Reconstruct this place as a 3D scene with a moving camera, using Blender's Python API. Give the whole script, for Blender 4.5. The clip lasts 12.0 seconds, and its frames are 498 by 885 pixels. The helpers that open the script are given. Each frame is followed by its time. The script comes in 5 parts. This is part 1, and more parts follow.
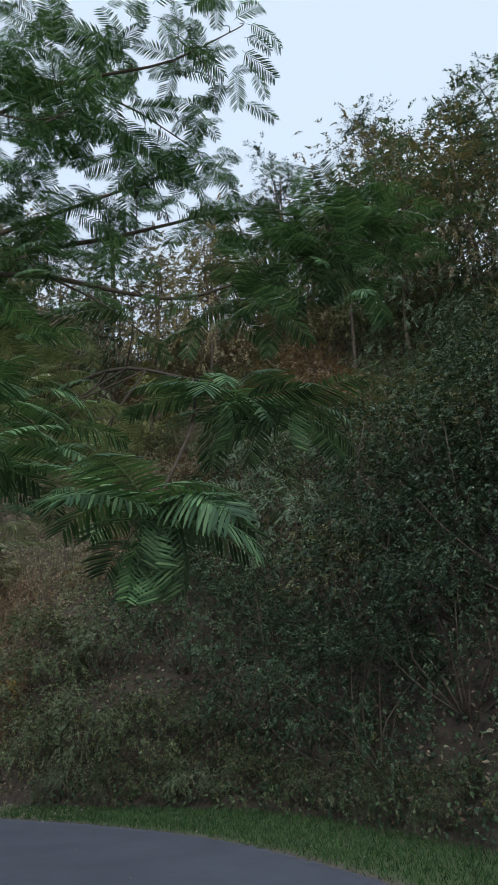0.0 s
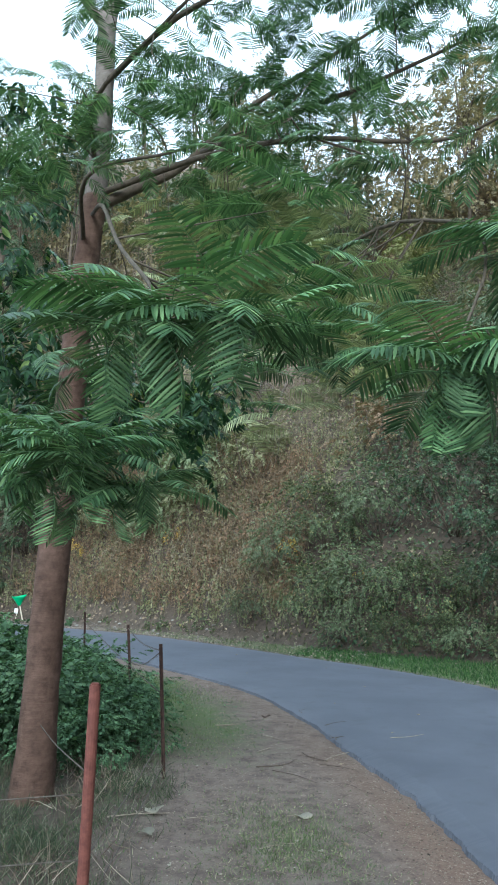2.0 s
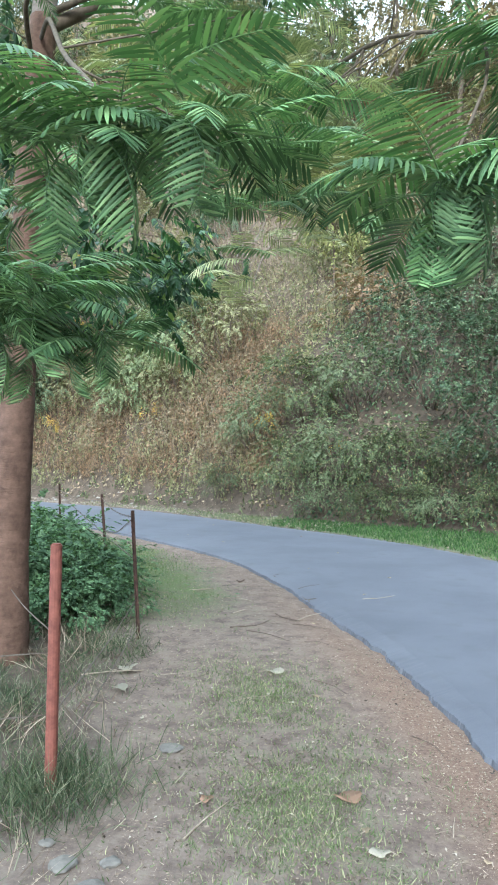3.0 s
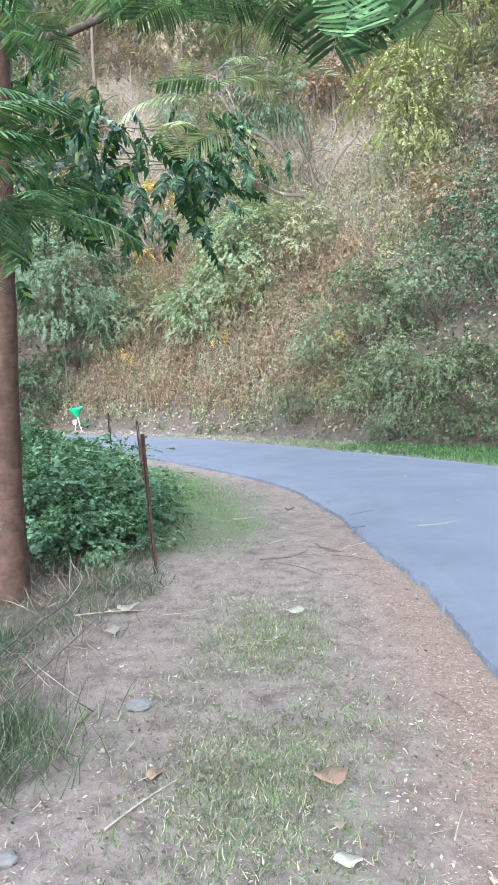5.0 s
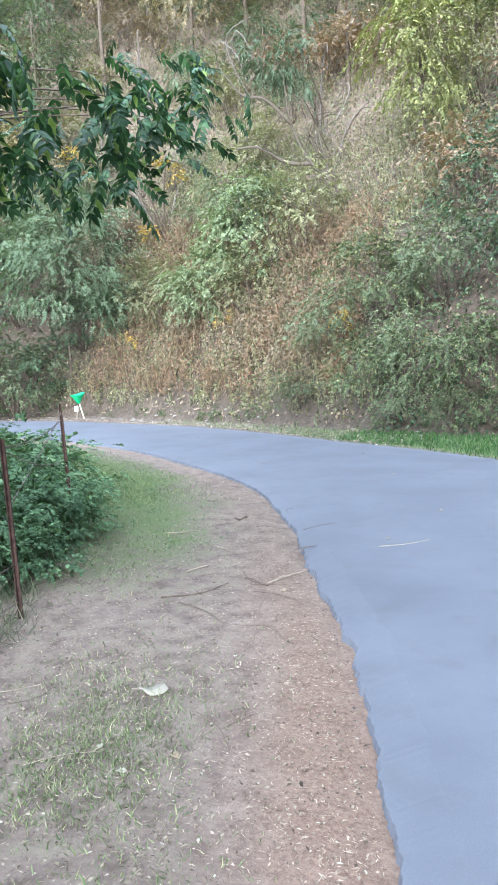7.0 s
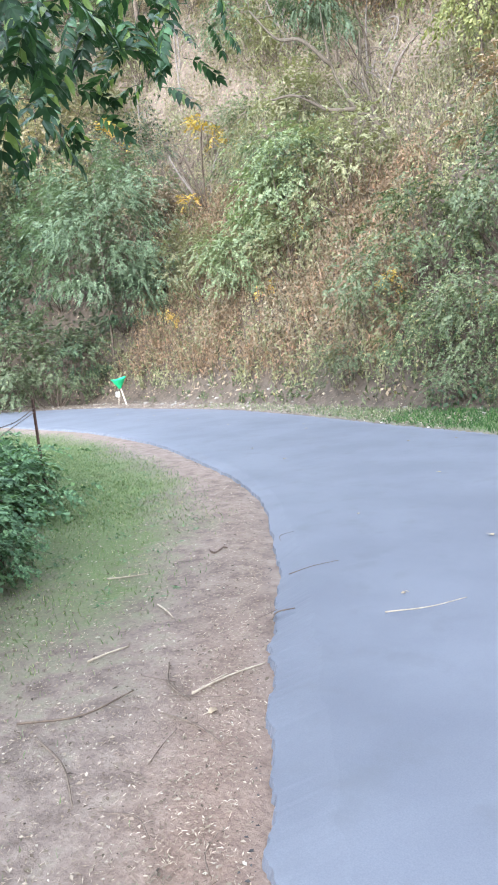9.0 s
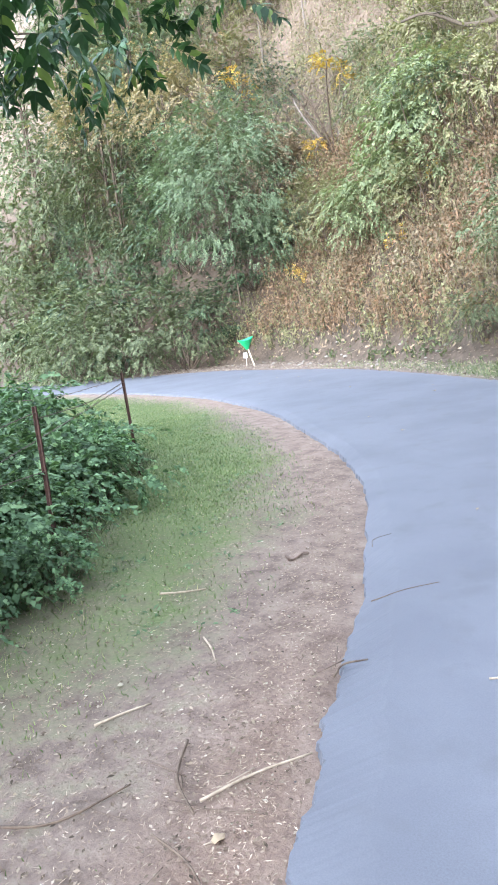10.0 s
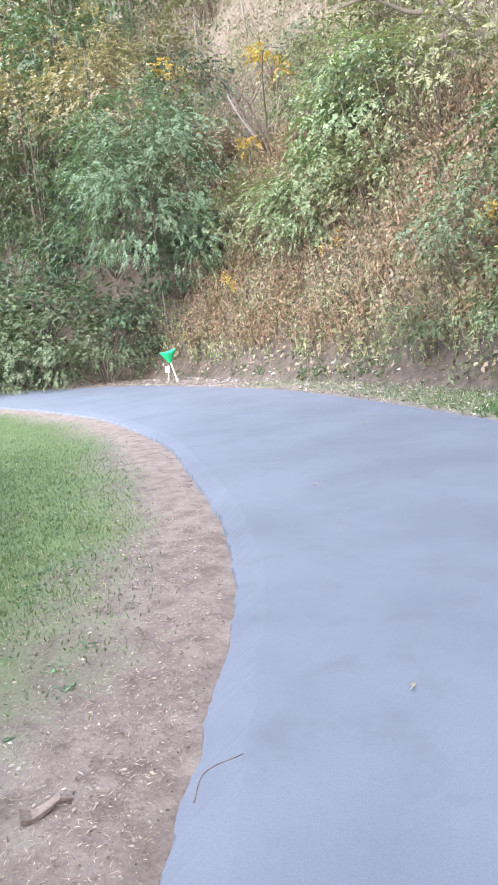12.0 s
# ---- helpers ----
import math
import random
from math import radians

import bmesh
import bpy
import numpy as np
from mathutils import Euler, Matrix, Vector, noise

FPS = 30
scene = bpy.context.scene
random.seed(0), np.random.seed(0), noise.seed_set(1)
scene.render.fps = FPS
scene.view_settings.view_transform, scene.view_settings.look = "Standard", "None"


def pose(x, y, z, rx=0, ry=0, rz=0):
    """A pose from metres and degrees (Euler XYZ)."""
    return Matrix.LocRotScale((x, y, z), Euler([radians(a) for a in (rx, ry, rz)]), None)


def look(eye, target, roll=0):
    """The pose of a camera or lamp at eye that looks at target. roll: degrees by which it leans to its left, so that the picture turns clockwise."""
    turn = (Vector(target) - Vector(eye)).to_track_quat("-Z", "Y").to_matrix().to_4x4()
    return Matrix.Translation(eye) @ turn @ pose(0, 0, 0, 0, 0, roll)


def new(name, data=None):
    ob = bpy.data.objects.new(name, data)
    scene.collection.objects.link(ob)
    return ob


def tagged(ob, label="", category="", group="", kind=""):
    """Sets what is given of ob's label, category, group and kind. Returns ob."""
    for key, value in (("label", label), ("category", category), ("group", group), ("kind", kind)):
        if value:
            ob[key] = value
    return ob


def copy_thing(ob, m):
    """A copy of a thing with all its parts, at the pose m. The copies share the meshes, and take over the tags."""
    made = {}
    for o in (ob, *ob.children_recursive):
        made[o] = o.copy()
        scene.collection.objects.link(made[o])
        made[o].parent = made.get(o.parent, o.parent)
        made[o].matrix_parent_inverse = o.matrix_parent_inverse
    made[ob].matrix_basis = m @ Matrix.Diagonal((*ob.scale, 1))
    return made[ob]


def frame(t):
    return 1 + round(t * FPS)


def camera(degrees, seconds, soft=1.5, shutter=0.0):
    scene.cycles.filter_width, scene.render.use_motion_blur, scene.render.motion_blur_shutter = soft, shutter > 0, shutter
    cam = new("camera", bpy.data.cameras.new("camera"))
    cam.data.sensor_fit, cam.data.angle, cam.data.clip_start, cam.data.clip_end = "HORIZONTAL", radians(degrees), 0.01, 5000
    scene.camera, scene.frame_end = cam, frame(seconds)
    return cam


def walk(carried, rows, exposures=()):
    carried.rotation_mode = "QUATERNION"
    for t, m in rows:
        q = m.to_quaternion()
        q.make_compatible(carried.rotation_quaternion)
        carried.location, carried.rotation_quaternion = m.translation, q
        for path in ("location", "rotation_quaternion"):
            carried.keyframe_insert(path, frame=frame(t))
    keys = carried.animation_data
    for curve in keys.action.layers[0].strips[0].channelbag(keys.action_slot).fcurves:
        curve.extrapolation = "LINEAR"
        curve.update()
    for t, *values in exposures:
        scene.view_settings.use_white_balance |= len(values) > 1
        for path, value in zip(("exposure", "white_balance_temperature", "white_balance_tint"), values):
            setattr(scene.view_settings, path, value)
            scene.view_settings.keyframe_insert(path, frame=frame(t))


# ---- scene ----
cam = camera(38.2, 12.0, soft=1.75)
PATH = [
    (0, (0.275, -1.43, 2.007), (0.233, 0.442, 2.709), -1.8),
    (0.5, (0.202, -1.466, 2.004), (-0.042, 0.4, 2.681), -1.0),
    (1, (0.156, -1.519, 1.971), (-0.303, 0.335, 2.563), -0.4),
    (1.5, (0.119, -1.522, 1.96), (-0.514, 0.309, 2.455), 0.5),
    (2, (0.085, -1.473, 1.924), (-0.658, 0.347, 2.289), 0.5),
    (2.5, (0.043, -1.35, 1.908), (-0.746, 0.473, 2.141), 0.3),
    (3, (0.014, -1.152, 1.811), (-0.683, 0.722, 1.842), 0.2),
    (3.2, (-0.005, -1.05, 1.778), (-0.64, 0.846, 1.724), 0.1),
    (4.8, (0.311, -0.25, 1.646), (-0.569, 1.54, 1.497), -2.2),
    (5, (0.278, -0.059, 1.631), (-0.658, 1.701, 1.474), -2.5),
    (5.5, (0.259, 0.289, 1.604), (-0.79, 1.975, 1.368), -4.2),
    (6, (0.342, 0.705, 1.632), (-0.881, 2.257, 1.321), -6.8),
    (6.5, (0.399, 1.192, 1.621), (-0.809, 2.766, 1.373), -5.3),
    (7, (0.445, 1.746, 1.631), (-0.573, 3.456, 1.429), -3.1),
    (7.2, (0.384, 1.956, 1.639), (-0.712, 3.611, 1.393), -5.1),
    (8.8, (0.139, 3.757, 1.618), (-1.029, 5.35, 1.303), -5.8),
    (9, (0.067, 3.985, 1.602), (-1.123, 5.571, 1.346), -6.1),
    (9.5, (-0.07, 4.563, 1.606), (-1.338, 6.089, 1.356), -7.5),
    (10, (-0.251, 5.12, 1.609), (-1.736, 6.419, 1.283), -9.0),
    (10.5, (-0.495, 5.724, 1.591), (-1.952, 7.047, 1.234), -7.8),
    (11, (-0.798, 6.335, 1.561), (-2.189, 7.724, 1.192), -7.4),
    (11.5, (-1.19, 6.872, 1.526), (-2.56, 8.287, 1.184), -7.5),
    (12, (-1.559, 7.375, 1.473), (-2.937, 8.79, 1.159), -7.2),
]
EXPOSURES = [(0.0, -0.92, 5800, 5), (0.5, -1.08, 5750, 5), (1.0, -0.6, 5500, 0), (1.5, -0.15, 5450, -1), (2.0, 0.35, 5400, -3), (2.5, 0.8, 5500, -2), (3.0, 1.22, 5650, -1), (5.0, 1.6, 5450, 5), (6.0, 1.66, 5550, 5), (7.0, 1.58, 5500, 5), (9.0, 1.66, 5700, 7), (12.0, 1.7, 5800, 11)]
walk(cam, [(t, look(eye, target, roll)) for t, eye, target, roll in PATH], EXPOSURES)

# ---------- light ----------
world = bpy.data.worlds.new("overcast_sky")
scene.world = world
world.use_nodes = True
wn, wl = world.node_tree.nodes, world.node_tree.links
wn.clear()
sky = wn.new("ShaderNodeTexSky")
sky.sky_type = "NISHITA"
sky.sun_disc = False
SUN_EL, SUN_ROT = 25.0, 165.0
sky.sun_elevation, sky.sun_rotation = radians(SUN_EL), radians(SUN_ROT)
sky.air_density, sky.dust_density = 1.0, 3.0
cloud = wn.new("ShaderNodeMix")
cloud.data_type = "RGBA"
cloud.inputs[0].default_value = 0.72
cloud.inputs[7].default_value = (11.5, 12.2, 13.2, 1)
wl.new(sky.outputs[0], cloud.inputs[6])
wb = wn.new("ShaderNodeBackground")
wb.inputs[1].default_value = 0.175
wl.new(cloud.outputs[2], wb.inputs[0])
wo = wn.new("ShaderNodeOutputWorld")
wl.new(wb.outputs[0], wo.inputs[0])
sun = new("sun", bpy.data.lights.new("sun", "SUN"))
sun.data.energy, sun.data.angle, sun.data.color = 2.6, radians(20), (1.0, 0.97, 0.92)
sun.matrix_world = pose(0, 0, 30, 90 - SUN_EL, 0, 180 - SUN_ROT)

# ---------- small helpers ----------
rng = np.random.default_rng(7)


def mesh_np(name, V, F):
    V, F = np.asarray(V, np.float32), np.asarray(F, np.int32)
    me = bpy.data.meshes.new(name)
    me.vertices.add(len(V))
    me.vertices.foreach_set("co", V.ravel())
    me.loops.add(F.size)
    me.loops.foreach_set("vertex_index", F.ravel())
    me.polygons.add(len(F))
    me.polygons.foreach_set("loop_start", np.arange(0, F.size, F.shape[1], dtype=np.int32))
    me.update(calc_edges=True)
    me.validate()
    return me


def smooth(me):
    me.polygons.foreach_set("use_smooth", np.ones(len(me.polygons), bool))
    return me


def part(name, me, material, parent=None, label=""):
    """One mesh object (from a mesh or a bmesh) under a thing or a part."""
    if isinstance(me, bmesh.types.BMesh):
        bm, me = me, bpy.data.meshes.new(name)
        bm.to_mesh(me)
        bm.free()
    if material and not me.materials:
        me.materials.append(material)
    ob = new(name, me)
    ob.parent = parent
    return tagged(ob, label)


def unit(v):
    v = np.asarray(v, float)
    return v / np.maximum(np.linalg.norm(v, axis=-1, keepdims=True), 1e-9)


def spline(pts, n):
    """A smooth line of n points through pts."""
    p = np.asarray(pts, float)
    if len(p) == 2:
        return p[0] + np.linspace(0, 1, n)[:, None] * (p[1] - p[0])
    q = np.vstack([2 * p[0] - p[1], p, 2 * p[-1] - p[-2]])
    out = []
    for s in np.linspace(0, len(p) - 1 - 1e-6, n):
        i, u = int(s), s - int(s)
        a, b, c, d = q[i], q[i + 1], q[i + 2], q[i + 3]
        out.append(0.5 * (2 * b + (c - a) * u + (2 * a - 5 * b + 4 * c - d) * u * u + (3 * b - a - 3 * c + d) * u ** 3))
    return np.array(out)


def tube(pts, r0, r1, n=10, sides=7, bumps=0.0, gen=None, swell=0.0):
    """Verts and quads of a tapered, closed tube along a smooth line."""
    c = spline(pts, n)
    t = unit(np.gradient(c, axis=0))
    ref = np.array([0, 0, 1.0]) if abs(t[0][2]) < 0.8 else np.array([1.0, 0, 0])
    V = []
    for i in range(n):
        a = unit(np.cross(t[i], ref))
        b = np.cross(t[i], a)
        k = i / (n - 1)
        r = r0 + (r1 - r0) * k + swell * math.exp(-k * 14)
        th = np.arange(sides) * 2 * math.pi / sides
        rr = r * (1 + (gen.normal(0, bumps, sides) if gen is not None and bumps else 0))
        V.append(c[i] + np.outer(np.cos(th) * rr, a) + np.outer(np.sin(th) * rr, b))
    V = np.vstack(V + [c[:1], c[-1:]])
    F = []
    for i in range(n - 1):
        for j in range(sides):
            k = (j + 1) % sides
            F.append((i * sides + j, i * sides + k, (i + 1) * sides + k, (i + 1) * sides + j))
    e, o = n * sides, (n - 1) * sides
    for j in range(sides):
        k = (j + 1) % sides
        F.append((e, k, j, e))
        F.append((e + 1, o + j, o + k, e + 1))
    return V, F


def tube_mesh(name, *a, **k):
    V, F = tube(*a, **k)
    me = bpy.data.meshes.new(name)
    me.from_pydata([tuple(v) for v in V], [], [f if f[0] != f[3] else f[:3] for f in F])
    return smooth(me)


def join(chunks):
    V, F, o = [], [], 0
    for v, f in chunks:
        V.append(np.asarray(v, float))
        F += [tuple(i + o for i in (q if q[0] != q[3] else q[:3])) for q in f]
        o += len(v)
    return np.vstack(V), F


def joined_tubes(name, chunks):
    V, F = join(chunks)
    me = bpy.data.meshes.new(name)
    me.from_pydata([tuple(v) for v in V], [], F)
    return smooth(me)


def leaf_arrays(P, A, N, L, W, fold=0.25, curl=0.0):
    """Folded pointed leaves: base P, axis A, upper side N, lengths L, widths W; two triangles each side of the midrib."""
    A = unit(A)
    S = unit(np.cross(A, N))
    U = np.cross(S, A)
    L, W = np.asarray(L)[:, None], np.asarray(W)[:, None]
    mid = P + A * L * 0.45 - U * L * curl * 0.4
    v = np.stack([P, mid + S * W * 0.5 + U * W * fold, P + A * L - U * L * curl, mid - S * W * 0.5 + U * W * fold], 1)
    n = len(P)
    i = np.arange(n)[:, None] * 4
    F = np.concatenate([i + np.array([[0, 1, 2]]), i + np.array([[0, 2, 3]])], 1).reshape(-1, 3)
    return v.reshape(-1, 3), F


def blade_arrays(P, A, N, L, W, bend):
    """Narrow bending grass blades."""
    A = unit(A)
    S = unit(np.cross(A, N))
    U = np.cross(S, A)
    L, W = np.asarray(L)[:, None], np.asarray(W)[:, None]
    mid = P + A * L * 0.55
    tip = P + A * L - U * L * bend
    v = np.stack([P - S * W / 2, P + S * W / 2, mid + S * W * 0.4, mid - S * W * 0.4, tip], 1)
    i = np.arange(len(P))[:, None] * 5
    F = np.concatenate([i + np.array([[0, 1, 2]]), i + np.array([[0, 2, 3]]), i + np.array([[3, 2, 4]])], 1).reshape(-1, 3)
    return v.reshape(-1, 3), F


def merge(arrs):
    V, F, o = [], [], 0
    for v, f in arrs:
        V.append(v)
        F.append(np.asarray(f) + o)
        o += len(v)
    return np.vstack(V), np.vstack(F)


# ---------- materials ----------
def nodes_of(name, rough=0.8, spec=0.3):
    m = bpy.data.materials.new(name)
    m.use_nodes = True
    nt = m.node_tree
    b = nt.nodes["Principled BSDF"]
    b.inputs["Roughness"].default_value = rough
    b.inputs["Specular IOR Level"].default_value = spec
    return m, nt, b


def tex(nt, kind, scale, detail=4, rough=0.6, vec=None, **k):
    n = nt.nodes.new(kind)
    n.inputs["Scale"].default_value = scale
    if "Detail" in n.inputs:
        n.inputs["Detail"].default_value = detail
    if "Roughness" in n.inputs:
        n.inputs["Roughness"].default_value = rough
    if vec is None:
        g = nt.nodes.new("ShaderNodeNewGeometry")
        vec = g.outputs["Position"]
    nt.links.new(vec, n.inputs["Vector"])
    return n


def ramp(nt, src, stops):
    r = nt.nodes.new("ShaderNodeValToRGB")
    e = r.color_ramp.elements
    while len(e) < len(stops):
        e.new(0.5)
    for q, (p, c) in zip(e, stops):
        q.position, q.color = p, (*c, 1)
    nt.links.new(src, r.inputs[0])
    return r.outputs[0]


def mixc(nt, fac, a, b, mode="MIX"):
    m = nt.nodes.new("ShaderNodeMix")
    m.data_type, m.blend_type = "RGBA", mode
    for s, v in ((m.inputs[0], fac), (m.inputs[6], a), (m.inputs[7], b)):
        if isinstance(v, (int, float)):
            s.default_value = v
        elif isinstance(v, tuple):
            s.default_value = (*v, 1)
        else:
            nt.links.new(v, s)
    return m.outputs[2]


def bump(nt, bsdf, height, strength, dist=0.02):
    b = nt.nodes.new("ShaderNodeBump")
    b.inputs["Strength"].default_value, b.inputs["Distance"].default_value = strength, dist
    nt.links.new(height, b.inputs["Height"])
    nt.links.new(b.outputs[0], bsdf.inputs["Normal"])


def leaf_material(name, stops, rough=0.55, through_light=0.22, tint=0.25, sat=0.9):
    """Leaves: each leaf its own shade out of stops, each plant shifted a little, light through the blade."""
    m, nt, b = nodes_of(name, rough, 0.2)
    g = nt.nodes.new("ShaderNodeNewGeometry")
    o = nt.nodes.new("ShaderNodeObjectInfo")
    n = len(stops) - 1
    c = ramp(nt, g.outputs["Random Per Island"], [(p, tuple(v * (0.84 + 0.24 * i / n) for v in q)) for i, (p, q) in enumerate(stops)])
    big = tex(nt, "ShaderNodeTexNoise", 0.9, 2)
    c = mixc(nt, big.outputs[0], c, mixc(nt, 1.0, c, (0.72, 0.76, 0.7), "MULTIPLY"))
    clump = tex(nt, "ShaderNodeTexNoise", 3.1, 2)
    c = mixc(nt, ramp(nt, clump.outputs[0], [(0.35, (0, 0, 0)), (0.65, (1, 1, 1))]), mixc(nt, 1.0, c, (0.8, 0.82, 0.78), "MULTIPLY"), mixc(nt, 1.0, c, (1.2, 1.18, 1.16), "MULTIPLY"))
    v = nt.nodes.new("ShaderNodeHueSaturation")
    mp = nt.nodes.new("ShaderNodeMapRange")
    mp.inputs[3].default_value, mp.inputs[4].default_value = 1 - tint, 1 + tint
    nt.links.new(o.outputs["Random"], mp.inputs[0])
    v.inputs["Saturation"].default_value = sat
    nt.links.new(mp.outputs[0], v.inputs["Value"])
    nt.links.new(c, v.inputs["Color"])
    nt.links.new(v.outputs[0], b.inputs["Base Color"])
    t = nt.nodes.new("ShaderNodeBsdfTranslucent")
    nt.links.new(mixc(nt, 1.0, v.outputs[0], (1.25, 1.35, 0.6), "MULTIPLY"), t.inputs[0])
    x = nt.nodes.new("ShaderNodeMixShader")
    x.inputs[0].default_value = through_light
    nt.links.new(b.outputs[0], x.inputs[1])
    nt.links.new(t.outputs[0], x.inputs[2])
    nt.links.new(x.outputs[0], nt.nodes["Material Output"].inputs[0])
    return m


def bark_material(name, dark, light, patch=None, scale=9.0):
    m, nt, b = nodes_of(name, 0.9, 0.2)
    n1 = tex(nt, "ShaderNodeTexNoise", scale, 8, 0.7)
    g = nt.nodes.new("ShaderNodeNewGeometry")
    mp = nt.nodes.new("ShaderNodeMapping")
    mp.inputs["Scale"].default_value = (1, 1, 5)
    nt.links.new(g.outputs["Position"], mp.inputs[0])
    n2 = tex(nt, "ShaderNodeTexNoise", 6, 6, 0.7, mp.outputs[0])
    c = ramp(nt, n1.outputs[0], [(0.3, dark), (0.7, light)])
    c = mixc(nt, n2.outputs[0], c, mixc(nt, 1.0, c, (0.55, 0.52, 0.5), "MULTIPLY"))
    if patch:
        sp = tex(nt, "ShaderNodeTexVoronoi", 26)
        n3 = tex(nt, "ShaderNodeTexNoise", 3, 5)
        k = nt.nodes.new("ShaderNodeMath")
        k.operation = "ADD"
        nt.links.new(sp.outputs["Distance"], k.inputs[0])
        nt.links.new(n3.outputs[0], k.inputs[1])
        c = mixc(nt, ramp(nt, k.outputs[0], [(0.66, (1, 1, 1)), (0.76, (0, 0, 0))]), c, patch)
    nt.links.new(c, b.inputs["Base Color"])
    bump(nt, b, n2.outputs[0], 0.6, 0.03)
    return m


def plain_material(name, a, bcol, scale=14.0, rough=0.8, metal=0.0, spec=0.3, bumpy=0.3):
    m, nt, b = nodes_of(name, rough, spec)
    n = tex(nt, "ShaderNodeTexNoise", scale, 6, 0.65)
    nt.links.new(ramp(nt, n.outputs[0], [(0.32, a), (0.68, bcol)]), b.inputs["Base Color"])
    b.inputs["Metallic"].default_value = metal
    bump(nt, b, n.outputs[0], bumpy, 0.01)
    return m


def ground_material():
    """Bare pinkish soil with chaff, worn grass and moss in patches; brown leaf mould on the slope, reused as painted
    shade under the fence growth.
    """
    m, nt, b = nodes_of("soil", 0.95, 0.15)
    fine = tex(nt, "ShaderNodeTexNoise", 38, 8, 0.75)
    mid = tex(nt, "ShaderNodeTexNoise", 5.5, 6, 0.65)
    wide = tex(nt, "ShaderNodeTexNoise", 0.8, 5, 0.6)
    chips = tex(nt, "ShaderNodeTexVoronoi", 55)
    soil = ramp(nt, mid.outputs[0], [(0.3, (0.17, 0.135, 0.115)), (0.5, (0.315, 0.25, 0.217)), (0.72, (0.445, 0.37, 0.325))])
    soil = mixc(nt, fine.outputs[0], mixc(nt, 1.0, soil, (0.42, 0.40, 0.39), "MULTIPLY"), soil)
    soil = mixc(nt, ramp(nt, chips.outputs["Distance"], [(0.08, (1, 1, 1)), (0.2, (0, 0, 0))]), soil, (0.40, 0.33, 0.26))
    turf = ramp(nt, fine.outputs[0], [(0.3, (0.08, 0.11, 0.045)), (0.7, (0.17, 0.205, 0.095))])
    at = nt.nodes.new("ShaderNodeAttribute")
    at.attribute_name = "turf"
    k = nt.nodes.new("ShaderNodeMath")
    k.operation = "MULTIPLY_ADD"
    nt.links.new(mid.outputs[0], k.inputs[0])
    k.inputs[1].default_value = 1.4
    k2 = nt.nodes.new("ShaderNodeMath")
    k2.operation = "ADD"
    nt.links.new(at.outputs["Fac"], k2.inputs[0])
    k2.inputs[1].default_value = -0.78
    nt.links.new(k2.outputs[0], k.inputs[2])
    c = mixc(nt, ramp(nt, k.outputs[0], [(0.1, (0, 0, 0)), (0.75, (1, 1, 1))]), soil, turf)
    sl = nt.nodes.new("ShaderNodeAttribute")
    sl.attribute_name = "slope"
    mould_and_shade = ramp(nt, mid.outputs[0], [(0.3, (0.05, 0.04, 0.032)), (0.7, (0.15, 0.115, 0.088))])
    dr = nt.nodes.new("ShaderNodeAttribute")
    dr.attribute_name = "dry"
    mould_and_shade = mixc(nt, dr.outputs["Fac"], mould_and_shade, ramp(nt, mid.outputs[0], [(0.3, (0.14, 0.105, 0.08)), (0.7, (0.29, 0.225, 0.178))]))
    c = mixc(nt, sl.outputs["Fac"], c, mould_and_shade)
    ch = nt.nodes.new("ShaderNodeAttribute")
    ch.attribute_name = "chaff"
    c = mixc(nt, ch.outputs["Fac"], c, ramp(nt, fine.outputs[0], [(0.3, (0.14, 0.082, 0.06)), (0.7, (0.38, 0.26, 0.20))]))
    c = mixc(nt, wide.outputs[0], c, mixc(nt, 1.0, c, (0.6, 0.59, 0.58), "MULTIPLY"))
    nt.links.new(c, b.inputs["Base Color"])
    bump(nt, b, fine.outputs[0], 0.7, 0.02)
    return m


def asphalt_material():
    m, nt, b = nodes_of("asphalt", 0.62, 0.5)
    fine = tex(nt, "ShaderNodeTexNoise", 160, 4, 0.7)
    wide = tex(nt, "ShaderNodeTexNoise", 0.7, 5, 0.6)
    mid = tex(nt, "ShaderNodeTexNoise", 3.2, 5, 0.6)
    c = ramp(nt, fine.outputs[0], [(0.3, (0.094, 0.098, 0.121)), (0.7, (0.125, 0.131, 0.158))])
    c = mixc(nt, ramp(nt, wide.outputs[0], [(0.35, (0, 0, 0)), (0.6, (1, 1, 1))]), mixc(nt, 1.0, c, (0.78, 0.78, 0.8), "MULTIPLY"), c)
    c = mixc(nt, ramp(nt, mid.outputs[0], [(0.54, (0, 0, 0)), (0.74, (0.6, 0.6, 0.6))]), c, (0.075, 0.078, 0.09))
    nt.links.new(c, b.inputs["Base Color"])
    bump(nt, b, fine.outputs[0], 0.12, 0.003)
    return m


SOIL, ASPHALT = ground_material(), asphalt_material()
BARK = bark_material("mimosa_bark", (0.08, 0.048, 0.036), (0.195, 0.122, 0.095), (0.31, 0.27, 0.245))
BARK_TOP = bark_material("pale_bark", (0.15, 0.125, 0.11), (0.32, 0.28, 0.25))
TWIG = plain_material("twig", (0.05, 0.04, 0.03), (0.12, 0.095, 0.07), 20, 0.9)
DRYSTICK = plain_material("dry_stick", (0.22, 0.175, 0.13), (0.42, 0.355, 0.28), 18, 0.9)
DARKSTICK = plain_material("dark_stick", (0.07, 0.05, 0.04), (0.16, 0.12, 0.09), 18, 0.9)
STEMS = plain_material("woody_stems", (0.06, 0.045, 0.035), (0.15, 0.115, 0.085), 9, 0.9)
